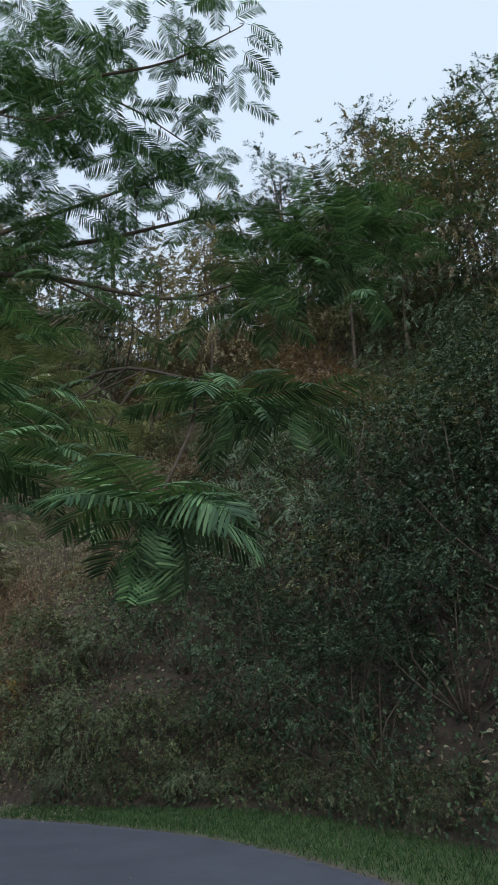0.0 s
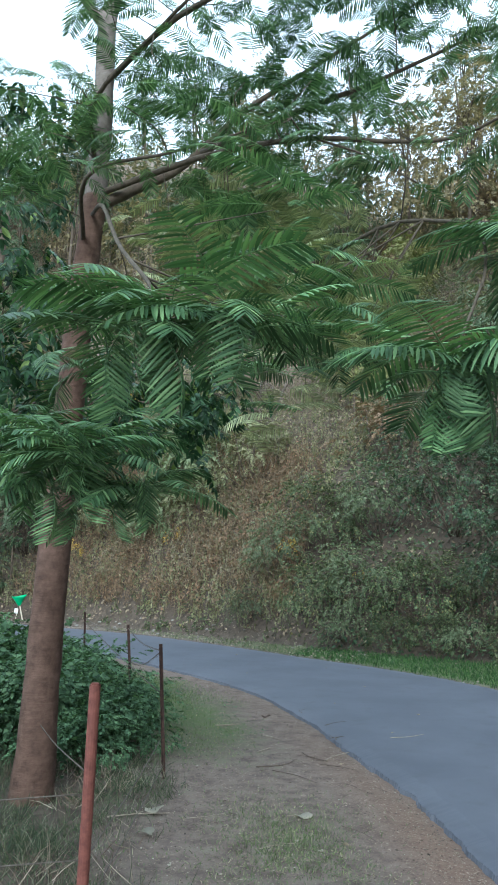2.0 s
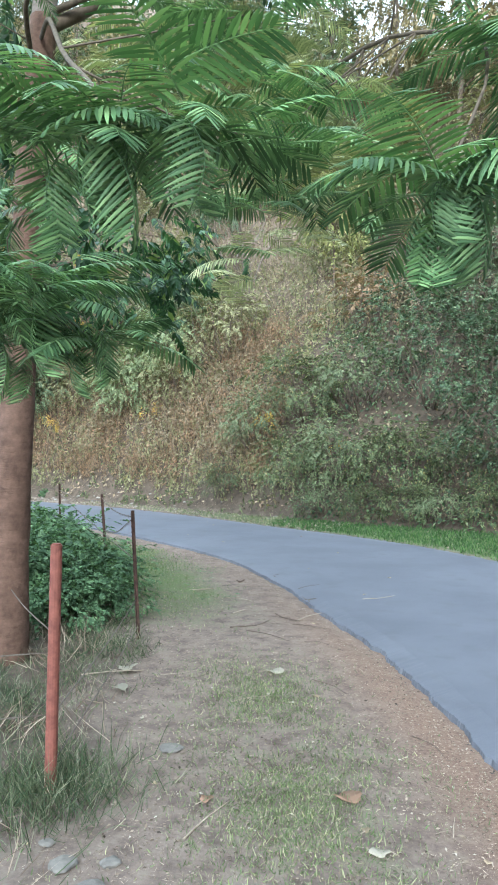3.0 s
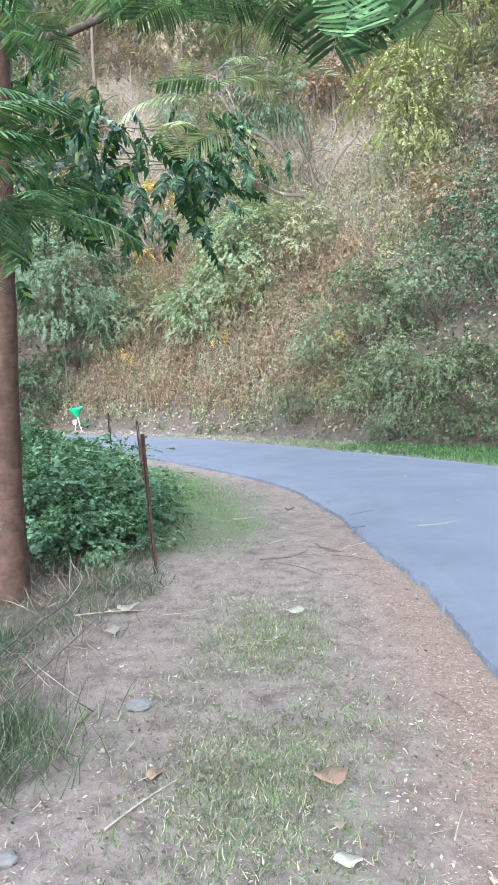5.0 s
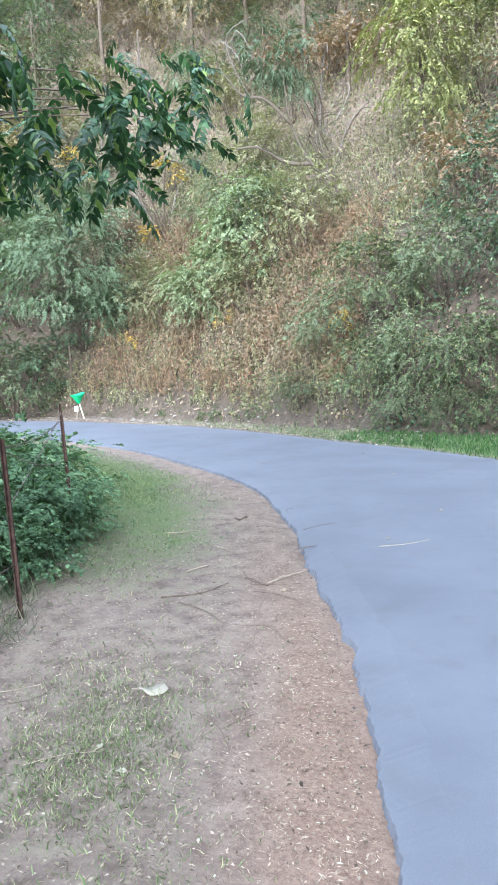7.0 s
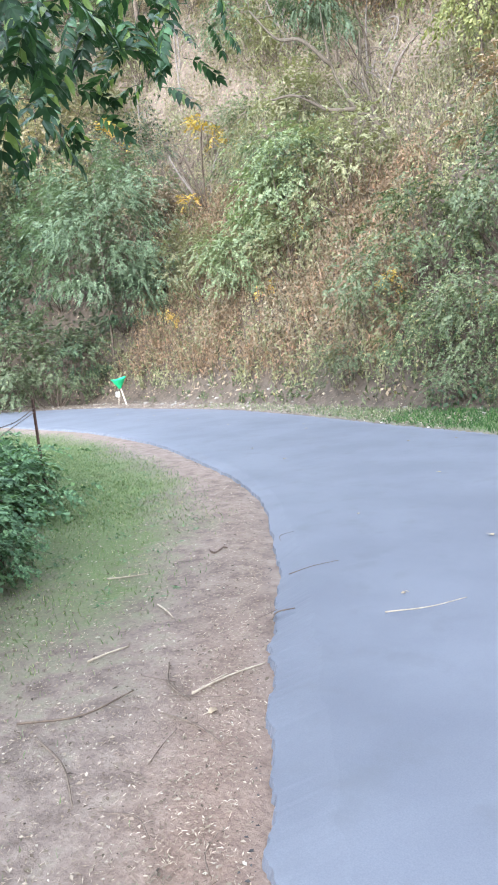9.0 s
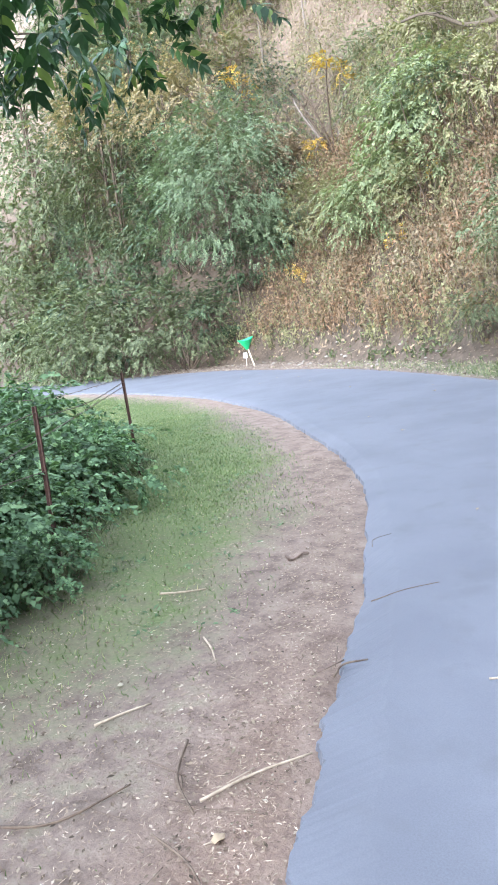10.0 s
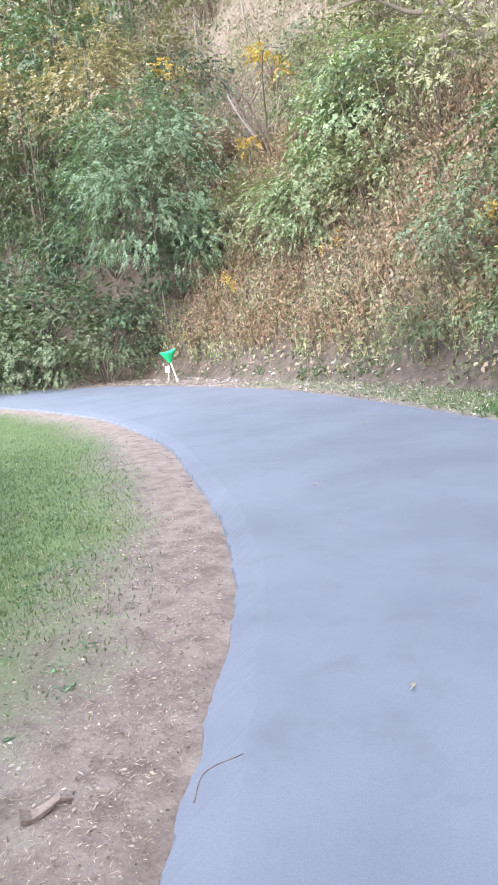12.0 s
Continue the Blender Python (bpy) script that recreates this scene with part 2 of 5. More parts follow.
FROND = leaf_material("mimosa_leaf", [(0, (0.050, 0.118, 0.046)), (0.5, (0.104, 0.213, 0.083)), (1, (0.201, 0.338, 0.133))], 0.45, 0.15, 0.35, 0.86)
WALNUT = leaf_material("walnut_leaf", [(0, (0.014, 0.042, 0.018)), (0.6, (0.032, 0.08, 0.034)), (0.95, (0.06, 0.13, 0.05)), (1, (0.26, 0.32, 0.05))], 0.42, 0.2)
GREEN = leaf_material("shrub_leaf", [(0, (0.089, 0.118, 0.054)), (0.6, (0.132, 0.166, 0.074)), (1, (0.202, 0.227, 0.107))], 0.6, 0.22, 0.25, 0.76)
DARKGREEN = leaf_material("dark_leaf", [(0, (0.03, 0.055, 0.03)), (0.6, (0.06, 0.10, 0.05)), (0.95, (0.13, 0.185, 0.09)), (1, (0.26, 0.28, 0.17))], 0.34, 0.12)
GREYGREEN = leaf_material("grey_leaf", [(0, (0.101, 0.139, 0.083)), (0.6, (0.134, 0.180, 0.107)), (1, (0.176, 0.226, 0.136))], 0.6, 0.2)
OLIVE = leaf_material("olive_leaf", [(0, (0.187, 0.181, 0.098)), (0.5, (0.242, 0.235, 0.125)), (0.9, (0.280, 0.262, 0.144)), (1, (0.316, 0.277, 0.164))], 0.75, 0.22)
YELLOW = leaf_material("yellow_leaf", [(0, (0.174, 0.188, 0.064)), (0.6, (0.251, 0.255, 0.085)), (1, (0.342, 0.314, 0.106))], 0.65, 0.25, 0.2, 0.85)
GOLD = leaf_material("gold_leaf", [(0, (0.495, 0.264, 0.033)), (0.6, (0.682, 0.418, 0.055)), (1, (0.750, 0.528, 0.099))], 0.6, 0.35)
RUSSET = leaf_material("russet_leaf", [(0, (0.192, 0.124, 0.081)), (0.5, (0.258, 0.167, 0.109)), (0.85, (0.323, 0.213, 0.132)), (1, (0.367, 0.185, 0.115))], 0.7, 0.2)
BROWN = leaf_material("dry_leaf", [(0, (0.229, 0.165, 0.116)), (0.5, (0.294, 0.211, 0.146)), (0.9, (0.359, 0.265, 0.186)), (1, (0.407, 0.320, 0.234))], 0.85, 0.12, 0.25, 0.9)
# lit copy of mimosa_leaf: light on the mid-depth fronds is put into the colour
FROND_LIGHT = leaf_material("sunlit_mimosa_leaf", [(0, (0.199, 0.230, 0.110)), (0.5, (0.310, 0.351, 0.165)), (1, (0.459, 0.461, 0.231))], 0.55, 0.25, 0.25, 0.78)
VERGE = leaf_material("verge_blade", [(0, (0.026, 0.070, 0.018)), (0.6, (0.053, 0.127, 0.032)), (1, (0.106, 0.188, 0.055))], 0.6, 0.25)
GRASS = leaf_material("grass_blade", [(0, (0.08, 0.125, 0.045)), (0.6, (0.145, 0.215, 0.08)), (0.9, (0.25, 0.29, 0.13)), (1, (0.42, 0.38, 0.24))], 0.65, 0.25)
DULLGRASS = leaf_material("trodden_blade", [(0, (0.09, 0.12, 0.055)), (0.6, (0.17, 0.205, 0.10)), (0.9, (0.28, 0.285, 0.165)), (1, (0.40, 0.36, 0.25))], 0.8, 0.15)
CRUMB = plain_material("asphalt_crumb", (0.025, 0.022, 0.022), (0.075, 0.068, 0.066), 30, 0.9)
TALLGRASS = leaf_material("tall_grass_blade", [(0, (0.035, 0.055, 0.027)), (0.5, (0.070, 0.097, 0.051)), (0.85, (0.133, 0.143, 0.093)), (1, (0.281, 0.269, 0.204))], 0.7, 0.2)
MOSSY = leaf_material("bank_bramble_leaf", [(0, (0.045, 0.065, 0.028)), (0.6, (0.10, 0.13, 0.058)), (0.93, (0.17, 0.19, 0.09)), (1, (0.30, 0.24, 0.09))], 0.5, 0.18)
BRIGHT = leaf_material("bright_leaf", [(0, (0.135, 0.177, 0.072)), (0.6, (0.183, 0.231, 0.095)), (1, (0.251, 0.292, 0.123))], 0.6, 0.25, 0.25, 0.72)
AUTUMN = leaf_material("turning_leaf", [(0, (0.20, 0.17, 0.11)), (0.45, (0.26, 0.215, 0.135)), (0.85, (0.34, 0.26, 0.16)), (1, (0.42, 0.29, 0.165))], 0.75, 0.25)
TAN = leaf_material("tan_leaf", [(0, (0.241, 0.188, 0.128)), (0.5, (0.296, 0.233, 0.160)), (1, (0.356, 0.285, 0.201))], 0.85, 0.15)
BRAMBLE = leaf_material("bramble_leaf", [(0, (0.05, 0.095, 0.05)), (0.6, (0.095, 0.175, 0.09)), (1, (0.17, 0.27, 0.14))], 0.65, 0.25, 0.3)
SCRAP = leaf_material("brown_scrap", [(0, (0.06, 0.045, 0.035)), (0.6, (0.13, 0.095, 0.07)), (1, (0.26, 0.20, 0.15))], 0.9, 0.05)
LITTER = leaf_material("litter", [(0, (0.12, 0.085, 0.065)), (0.45, (0.25, 0.185, 0.145)), (0.9, (0.37, 0.295, 0.24)), (1, (0.46, 0.41, 0.36))], 0.9, 0.05)
STRAW = leaf_material("straw", [(0, (0.13, 0.085, 0.065)), (0.5, (0.27, 0.19, 0.15)), (1, (0.45, 0.36, 0.29))], 0.9, 0.05)
RUST = plain_material("rusty_iron", (0.028, 0.017, 0.015), (0.085, 0.045, 0.034), 30, 0.8, 0.2)
REDPAINT = plain_material("faded_red_paint", (0.11, 0.038, 0.03), (0.20, 0.072, 0.055), 22, 0.75)
WIRE = plain_material("weathered_wire", (0.07, 0.055, 0.045), (0.16, 0.135, 0.115), 40, 0.7, 0.3)
STONE = plain_material("pale_stone", (0.17, 0.15, 0.13), (0.29, 0.265, 0.235), 20, 0.9)
GREENCLOTH = plain_material("green_plastic", (0.02, 0.26, 0.10), (0.04, 0.42, 0.17), 9, 0.45)
STAKEWOOD = plain_material("stake_wood", (0.42, 0.36, 0.28), (0.60, 0.53, 0.43), 15, 0.85)
WHITETAG = plain_material("white_tag", (0.62, 0.62, 0.60), (0.78, 0.78, 0.76), 10, 0.7)

# ---------- ground, slope and road ----------
TOE = np.array([(14, -30), (12, -8), (9, 0), (6, 6.5), (3, 11.6), (1.3, 14.6), (-0.5, 16.4), (-3.8, 17.4), (-6.6, 18.4), (-11.1, 20.6), (-17.7, 23.3), (-20, 24.3), (-24.5, 24.8), (-30, 25.4), (-40, 26), (-80, 28)], float)
NEAR = [(7, -14), (3.2, -5), (1.2, 0), (0.45, 2.1), (-0.28, 3.75), (-1.05, 5.3), (-1.9, 6.6), (-2.4, 7.35), (-2.95, 8.2), (-4.2, 9.8), (-5.3, 10.85), (-6.9, 12.05), (-9.8, 13.95), (-13.9, 15.85), (-19, 17.3), (-24, 18.2), (-32, 18.6), (-60, 18.8)]
FAR = [(10.5, -14), (7.2, -5), (5.2, 0), (3.6, 4.2), (2.6, 6.6), (1.4, 9.0), (0.2, 11.0), (-1.4, 12.9), (-3.5, 14.5), (-5.4, 15.6), (-8.1, 17.3), (-10.2, 18.5), (-12.6, 19.7), (-16.5, 21.0), (-21, 22.3), (-26, 22.6), (-32, 22.7), (-60, 22.9)]


def line_distance(line, x, y):
    """Signed distance to a line; positive on its right hand."""
    line = np.asarray(line, float)
    p = np.stack([np.asarray(x, float), np.asarray(y, float)], -1)
    best, side = np.full(p.shape[:-1], 1e9), np.ones(p.shape[:-1])
    for a, b in zip(line[:-1], line[1:]):
        v = b - a
        k = np.clip(((p - a) @ v) / (v @ v), 0, 1)
        q = p - (a + k[..., None] * v)
        d = np.hypot(q[..., 0], q[..., 1])
        s = np.sign(v[1] * (p[..., 0] - a[0]) - v[0] * (p[..., 1] - a[1]))
        closer = d < best
        best, side = np.where(closer, d, best), np.where(closer, s, side)
    return best * side


def waves(x, y):
    return 0.5 * np.sin(0.9 * x + 1.3 * np.sin(0.5 * y)) * np.cos(0.7 * y + 0.4) + 0.3 * np.sin(2.1 * x + 0.8 * y) * np.cos(1.7 * y - 0.6 * x)


def ground_z(x, y):
    x, y = np.asarray(x, float), np.asarray(y, float)
    d = line_distance(TOE, x, y)
    h = np.interp(x, [-40, -18, -10], [1.5, 1.22, 1.0]) * np.interp(d, [0, 0.4, 1.2, 3, 6, 10, 16, 25, 45, 80], [0, 0.4, 1.5, 4.2, 8.2, 12.5, 19, 27, 36, 40])
    road = np.minimum(line_distance(NEAR, x, y), -line_distance(FAR, x, y))
    low = np.where(road > 0, -0.04, np.where(road > -0.1, -0.02, 0.008 * waves(3 * x, 3 * y)))
    return h + np.clip(d, 0, 2) * 0.28 * waves(x, y) + np.where(d > 0, 0, low)


def axis(lo, hi, fine, far):
    mid = np.arange(lo, hi + 1e-6, fine)
    step = fine * 1.25 ** np.arange(1, 40)
    left, right = lo - np.cumsum(step), hi + np.cumsum(step)
    return np.concatenate([left[left > -far][::-1], mid, right[right < far]])


gx, gy = axis(-26, 8, 0.16, 700), axis(-3, 30, 0.16, 700)
GX, GY = np.meshgrid(gx, gy)
GZ = ground_z(GX, GY)
nx, ny = len(gx), len(gy)
idx = np.arange(nx * ny).reshape(ny, nx)
GF = np.stack([idx[:-1, :-1], idx[:-1, 1:], idx[1:, 1:], idx[1:, :-1]], -1).reshape(-1, 4)
gme = smooth(mesh_np("ground", np.stack([GX, GY, GZ], -1).reshape(-1, 3), GF))


def turf_amount(x, y):
    """How grassy the flat ground is: verges green, the trodden strip worn."""
    nd, fd, td = line_distance(NEAR, x, y), line_distance(FAR, x, y), line_distance(TOE, x, y)
    verge = np.clip((fd + 0.05) / 0.5, 0, 1) * np.clip(-td / 0.6 + 0.3, 0, 1) * np.interp(x, [-15, -9, -5], [0.12, 0.4, 1.0])
    inner = np.clip((-nd - 0.3 + 0.4 * waves(1.9 * x, 1.7 * y)) / 1.1, 0, 1) * np.interp(y + 0.8 * waves(1.3 * x + 2, 1.6 * y), [5.4, 7.2, 9.5], [0.1, 0.75, 1.0])
    strip = 0.22 * np.exp(-((x + 0.55 * y - 0.45) / 0.55) ** 2) * np.clip((5.2 - y) / 2.5, 0, 1)
    return np.clip(np.maximum(np.maximum(verge, inner), strip), 0, 1)


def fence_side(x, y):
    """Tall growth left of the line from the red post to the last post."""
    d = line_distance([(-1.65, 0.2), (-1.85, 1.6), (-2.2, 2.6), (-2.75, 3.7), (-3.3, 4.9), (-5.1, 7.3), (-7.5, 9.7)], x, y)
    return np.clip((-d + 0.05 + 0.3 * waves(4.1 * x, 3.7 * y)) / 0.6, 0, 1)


# slope also covers the fence side, painting shade beneath its growth into the soil
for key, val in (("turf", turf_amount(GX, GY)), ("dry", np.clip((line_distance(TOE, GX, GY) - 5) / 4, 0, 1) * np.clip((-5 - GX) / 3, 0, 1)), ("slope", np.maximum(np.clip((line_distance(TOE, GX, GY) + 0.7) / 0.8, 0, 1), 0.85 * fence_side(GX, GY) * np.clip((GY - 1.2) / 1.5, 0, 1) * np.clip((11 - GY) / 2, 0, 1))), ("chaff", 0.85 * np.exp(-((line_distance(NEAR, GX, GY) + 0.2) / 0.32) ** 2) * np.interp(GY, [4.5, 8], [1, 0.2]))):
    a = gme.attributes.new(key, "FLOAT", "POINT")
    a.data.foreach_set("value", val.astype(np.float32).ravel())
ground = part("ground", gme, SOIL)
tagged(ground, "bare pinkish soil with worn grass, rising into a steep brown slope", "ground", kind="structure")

# the road: one paved sheet with a ragged, slightly raised edge
n_s = 1400
ln, lf = spline(NEAR, n_s), spline(FAR, n_s)
gen = np.random.default_rng(3)
rag = np.convolve(gen.normal(0, 1, n_s), np.ones(3) / 3, "same") * 0.009 + np.convolve(gen.normal(0, 1, n_s), np.ones(12) / 12, "same") * 0.06
dirn = unit(lf - ln)
ln2 = ln + dirn * (rag[:, None] - 0.02)
lf2 = lf - dirn * (np.convolve(gen.normal(0, 1, n_s), np.ones(3) / 3, "same") * 0.05)[:, None]
rows = []
for k in (0, 0.004, 0.06, 0.25, 0.5, 0.75, 0.94, 0.996, 1.0):
    p = ln2 + (lf2 - ln2) * k
    z = -0.05 if k in (0, 1.0) else 0.012 if k in (0.004, 0.996) else 0.03
    rows.append(np.column_stack([p, np.full(n_s, z)]))
RV = np.stack(rows)
ri = np.arange(RV.shape[0] * n_s).reshape(RV.shape[0], n_s)
RF = np.stack([ri[:-1, :-1], ri[1:, :-1], ri[1:, 1:], ri[:-1, 1:]], -1).reshape(-1, 4)
rme = mesh_np("road", RV.reshape(-1, 3), RF)
rme.polygons.foreach_set("use_smooth", np.zeros(len(rme.polygons), bool))
road = part("road", rme, ASPHALT)
tagged(road, "narrow grey asphalt lane with ragged edges, bending away", "road", kind="structure")

# ---------- plants: builders ----------
def foliage_mesh(name, n, radii, leaf, seed, clumps=60, spread=0.2, droop=0.35, shell=0.55, low=-0.5, aspect=0.5, curl=0.1, jitter=0.25):
    """A crown of n leaves in uneven clumps through an ellipsoid about the origin."""
    g = np.random.default_rng(seed)
    u = unit(g.normal(0, 1, (clumps, 3)))
    u[:, 2] = np.where(u[:, 2] < low, -u[:, 2], u[:, 2])
    reach = g.uniform(shell, 1.12, clumps)[:, None] * (1 + 0.18 * np.sin(3 * np.arctan2(u[:, 1], u[:, 0]) + seed))[:, None]
    C = u * reach
    size = g.uniform(0.5, 1.4, clumps)
    per = 11
    m = n // per
    k = g.choice(clumps, m, p=size / size.sum())
    off = g.normal(0, 1, (m, 3)) * 0.86 * spread * size[k][:, None] * np.array([1, 1, 0.6])
    P = (C[k] + off) * np.asarray(radii)
    out = unit(C[k] * 0.8 + off * 2.0 + g.normal(0, 0.4, (m, 3)))
    A = unit(out + np.array([0, 0, -droop]))
    N = unit(np.array([0, 0, 1.1]) + 0.6 * C[k] + g.normal(0, 0.35, (m, 3)))
    S = unit(np.cross(A, N))
    # each twig carries its leaves in two ranks that share one lie
    q = np.repeat(np.arange(m), per)
    f = np.tile(np.arange(per) / per, m) + g.uniform(-0.03, 0.03, m * per)
    sg = np.where(np.tile(np.arange(per), m) % 2 == 0, 1.0, -1.0)[:, None]
    reach_l = (leaf * g.uniform(2.2, 4.2, m))[q]
    Q = P[q] + A[q] * (reach_l * f)[:, None] - np.array([0, 0, 1.0]) * (reach_l * 0.35 * f * f)[:, None]
    B = A[q] * 0.75 + S[q] * sg * g.uniform(0.4, 1.0, (m * per, 1)) + g.normal(0, 0.2, (m * per, 3)) - np.array([0, 0, 0.15])
    M = unit(N[q] + g.normal(0, jitter, (m * per, 3)))
    L = leaf * g.uniform(0.65, 1.4, m * per) * (1.1 - 0.35 * f)
    V, F = leaf_arrays(Q, B, M, L, L * aspect * g.uniform(0.8, 1.2, m * per), 0.18, curl)
    return mesh_np(name, V, F), C * np.asarray(radii)


def stems_mesh(name, tips, base, g, count, r0, r1, sides=5):
    out = []
    for i in g.choice(len(tips), min(count, len(tips)), replace=False):
        t = np.asarray(tips[i])
        b = np.asarray(base) + g.normal(0, 0.06, 3) * [1, 1, 0]
        m = (b + t) / 2 + g.normal(0, 0.12, 3) * np.linalg.norm(t - b)
        out.append(tube([b, m, t], r0 * g.uniform(0.6, 1.1), r1, 6, sides))
    return joined_tubes(name, out)


def shrub(name, label, mat, n, radii, leaf, seed, category="shrub", stems=14, lift=0.75, thick=0.03, **k):
    """A shrub with its base at the origin: stems and foliage under one empty."""
    e = new(name)
    tagged(e, label, category)
    me, C = foliage_mesh("foliage", n, radii, leaf, seed, **k)
    f = part("foliage", me, mat, e)
    f.location = (0, 0, radii[2] * lift)
    g = np.random.default_rng(seed + 500)
    part("branchwork", stems_mesh("branchwork", C + [0, 0, radii[2] * lift], (0, 0, -0.25), g, stems, thick, thick * 0.3), STEMS, e)["kind"] = "stuff"
    return e


def hill_tree(name, label, mat, n, radii, height, leaf, seed, bark=None, girth=1.0, **k):
    """A tree with its base at the origin: trunk, limbs and a loose crown."""
    e = new(name)
    tagged(e, label, "tree")
    g = np.random.default_rng(seed + 900)
    me, C = foliage_mesh("crown", n, radii, leaf, seed, **k)
    c = part("crown", me, mat, e)
    c.location = (0, 0, height - radii[2])
    top = np.array([g.normal(0, 0.3), g.normal(0, 0.3), height - radii[2] * 0.3])
    r = (0.03 if height > 9.7 else 0.02) * height ** 0.85 * girth
    part("trunk", tube_mesh("trunk", [(0, 0, -0.6), (g.normal(0, 0.12), g.normal(0, 0.12), height * 0.35), top], r, r * 0.3, 10, 8, 0.04, g), bark or STEMS, e)
    for i in range(7):
        s = np.array([0, 0, height * g.uniform(0.35, 0.75)])
        t = C[g.integers(len(C))] + [0, 0, height - radii[2]]
        part("limb", tube_mesh("limb", [s, (s + t) / 2 + [0, 0, 0.08 * height], t], r * 0.35, r * 0.08, 7, 5), bark or STEMS, e)
    return e


def at(x, y, turn=0.0, s=1.0, z=None, tilt=0.0, sz=None):
    z = float(ground_z(x, y)) if z is None else z
    return Matrix.LocRotScale((x, y, z), Euler((tilt, 0, turn)), (s, s, sz or s))


def plant(proto, places, group=""):
    """Stands the first plant and its copies at the poses."""
    if group:
        tagged(proto, group=group)
    out = [proto]
    for m in places[1:]:
        out.append(copy_thing(proto, m))
    proto.matrix_basis = places[0]
    return out


# ---------- the slope: single plants seen well ----------
feathery = hill_tree("feathery_tree", "large grey-green feathery tree leaning over the bank", GREYGREEN, 48000, (3.4, 2.9, 3.7), 9.6, 0.1, 11, girth=0.4, clumps=115, spread=0.125, droop=0.55, low=-0.72, aspect=0.42)
plant(feathery, [at(-22.6, 25.4, 0.4, 1.03, z=0.5)])
ivy = [shrub("ivy_shrub", "dense dark green shrub overhanging the road bank", (GREEN, DARKGREEN)[i], 9500, (2.6, 2.2, 2.0), 0.1, 21 + i, clumps=60, spread=0.16, droop=0.3, low=-0.7, aspect=0.6) for i in range(2)]
plant(ivy[0], [at(-25.2, 24.2, 0.3, 1.1), at(-29.0, 23.6, 1.9, 1.2), at(-34, 24.5, 4.0, 1.2), at(-39, 25.5, 0.4, 1.7), at(-42.5, 26.6, 2.4, 1.8), at(-47, 27.6, 1.1, 2.2), at(-36.5, 25.0, 3.3, 1.4), at(-44.5, 29.0, 5.1, 2.0), at(-30.5, 21.6, 5.0, 0.9)], "ivy shrubs on the bank")
# second and third are added as dark filling for the shaded hollow under feathery
plant(ivy[1], [at(-24.4, 25.4, 2.0, 0.8), at(-22.6, 26.4, 1.0, 0.7), at(-20.9, 26.3, 4.0, 0.6), at(-31.5, 25.4, 0.7, 1.5), at(-28, 27.5, 2.2, 1.4)], "ivy shrubs on the bank")
bright = shrub("green_shrub", "bright green leafy shrub standing out of dry weeds", BRIGHT, 11000, (1.9, 1.5, 1.9), 0.125, 31, clumps=60, droop=0.6, low=-0.6)
plant(bright, [at(-13.0, 25.0, 0.2, 0.95), at(-14.6, 24.4, 1.4, 0.75)], "green shrubs over the weeds")
goldtree = hill_tree("gold_sapling", "slender sapling with golden yellow autumn leaves", GOLD, 420, (0.9, 0.8, 1.1), 3.6, 0.22, 41, clumps=16, spread=0.2)
plant(goldtree, [at(-19.6, 29.6, 0.3, 0.72), at(-19.9, 28.2, 2.1, 0.4), at(-26.5, 31.0, 1.1, 0.8)], "golden saplings")
vine = hill_tree("yellow_vine_tree", "small tree draped in yellow-green vine leaves", YELLOW, 6500, (1.4, 1.3, 2.2), 5.4, 0.12, 43, clumps=60, girth=0.7, droop=0.9, low=-0.9)
plant(vine, [at(-6.2, 24.3, 0.3), at(-4.6, 27.6, 1.8, 0.9)], "yellow vine trees")
orange_t = hill_tree("turning_tree", "tree with leaves turning dull orange and yellow", AUTUMN, 11000, (2.6, 2.4, 3.0), 9.0, 0.12, 47, clumps=80)
plant(orange_t, [at(-29.5, 28.6, 0.5), at(-36, 29.0, 1.4, 1.1), at(-2.0, 31.5, 2.5, 0.9)], "turning trees on the slope")


def bare_shrub(seed):
    e = new("bare_shrub")
    tagged(e, "leafless crooked grey shrub with bare arching limbs", "shrub")
    g = np.random.default_rng(seed)
    for i in range(7):
        a, h = g.uniform(0, 6.28), g.uniform(1.6, 3.2)
        tip = np.array([math.cos(a) * h * 0.6, math.sin(a) * h * 0.6, h])
        m = tip * 0.5 + g.normal(0, 0.35, 3)
        part("limb", tube_mesh("limb", [(0, 0, -0.2), m, tip, tip + g.normal(0, 0.5, 3)], 0.05, 0.01, 10, 6, 0.05, g), BARK_TOP if i % 3 == 0 else STEMS, e)
        for j in range(3):
            s = m + (tip - m) * g.uniform(0, 1)
            part("twig", tube_mesh("twig", [s, s + g.normal(0, 0.35, 3), s + g.normal(0, 0.6, 3)], 0.014, 0.004, 5, 4), STEMS, e)
    return e


plant(bare_shrub(5), [at(-12.0, 29.6, 0.3), at(-10.6, 27.6, 1.7, 0.8), at(-19.4, 28.8, 2.8, 1.1), at(-1.0, 30.5, 0.9, 1.2), at(-17.2, 33.5, 4.1, 1.2)], "bare shrubs on the slope")

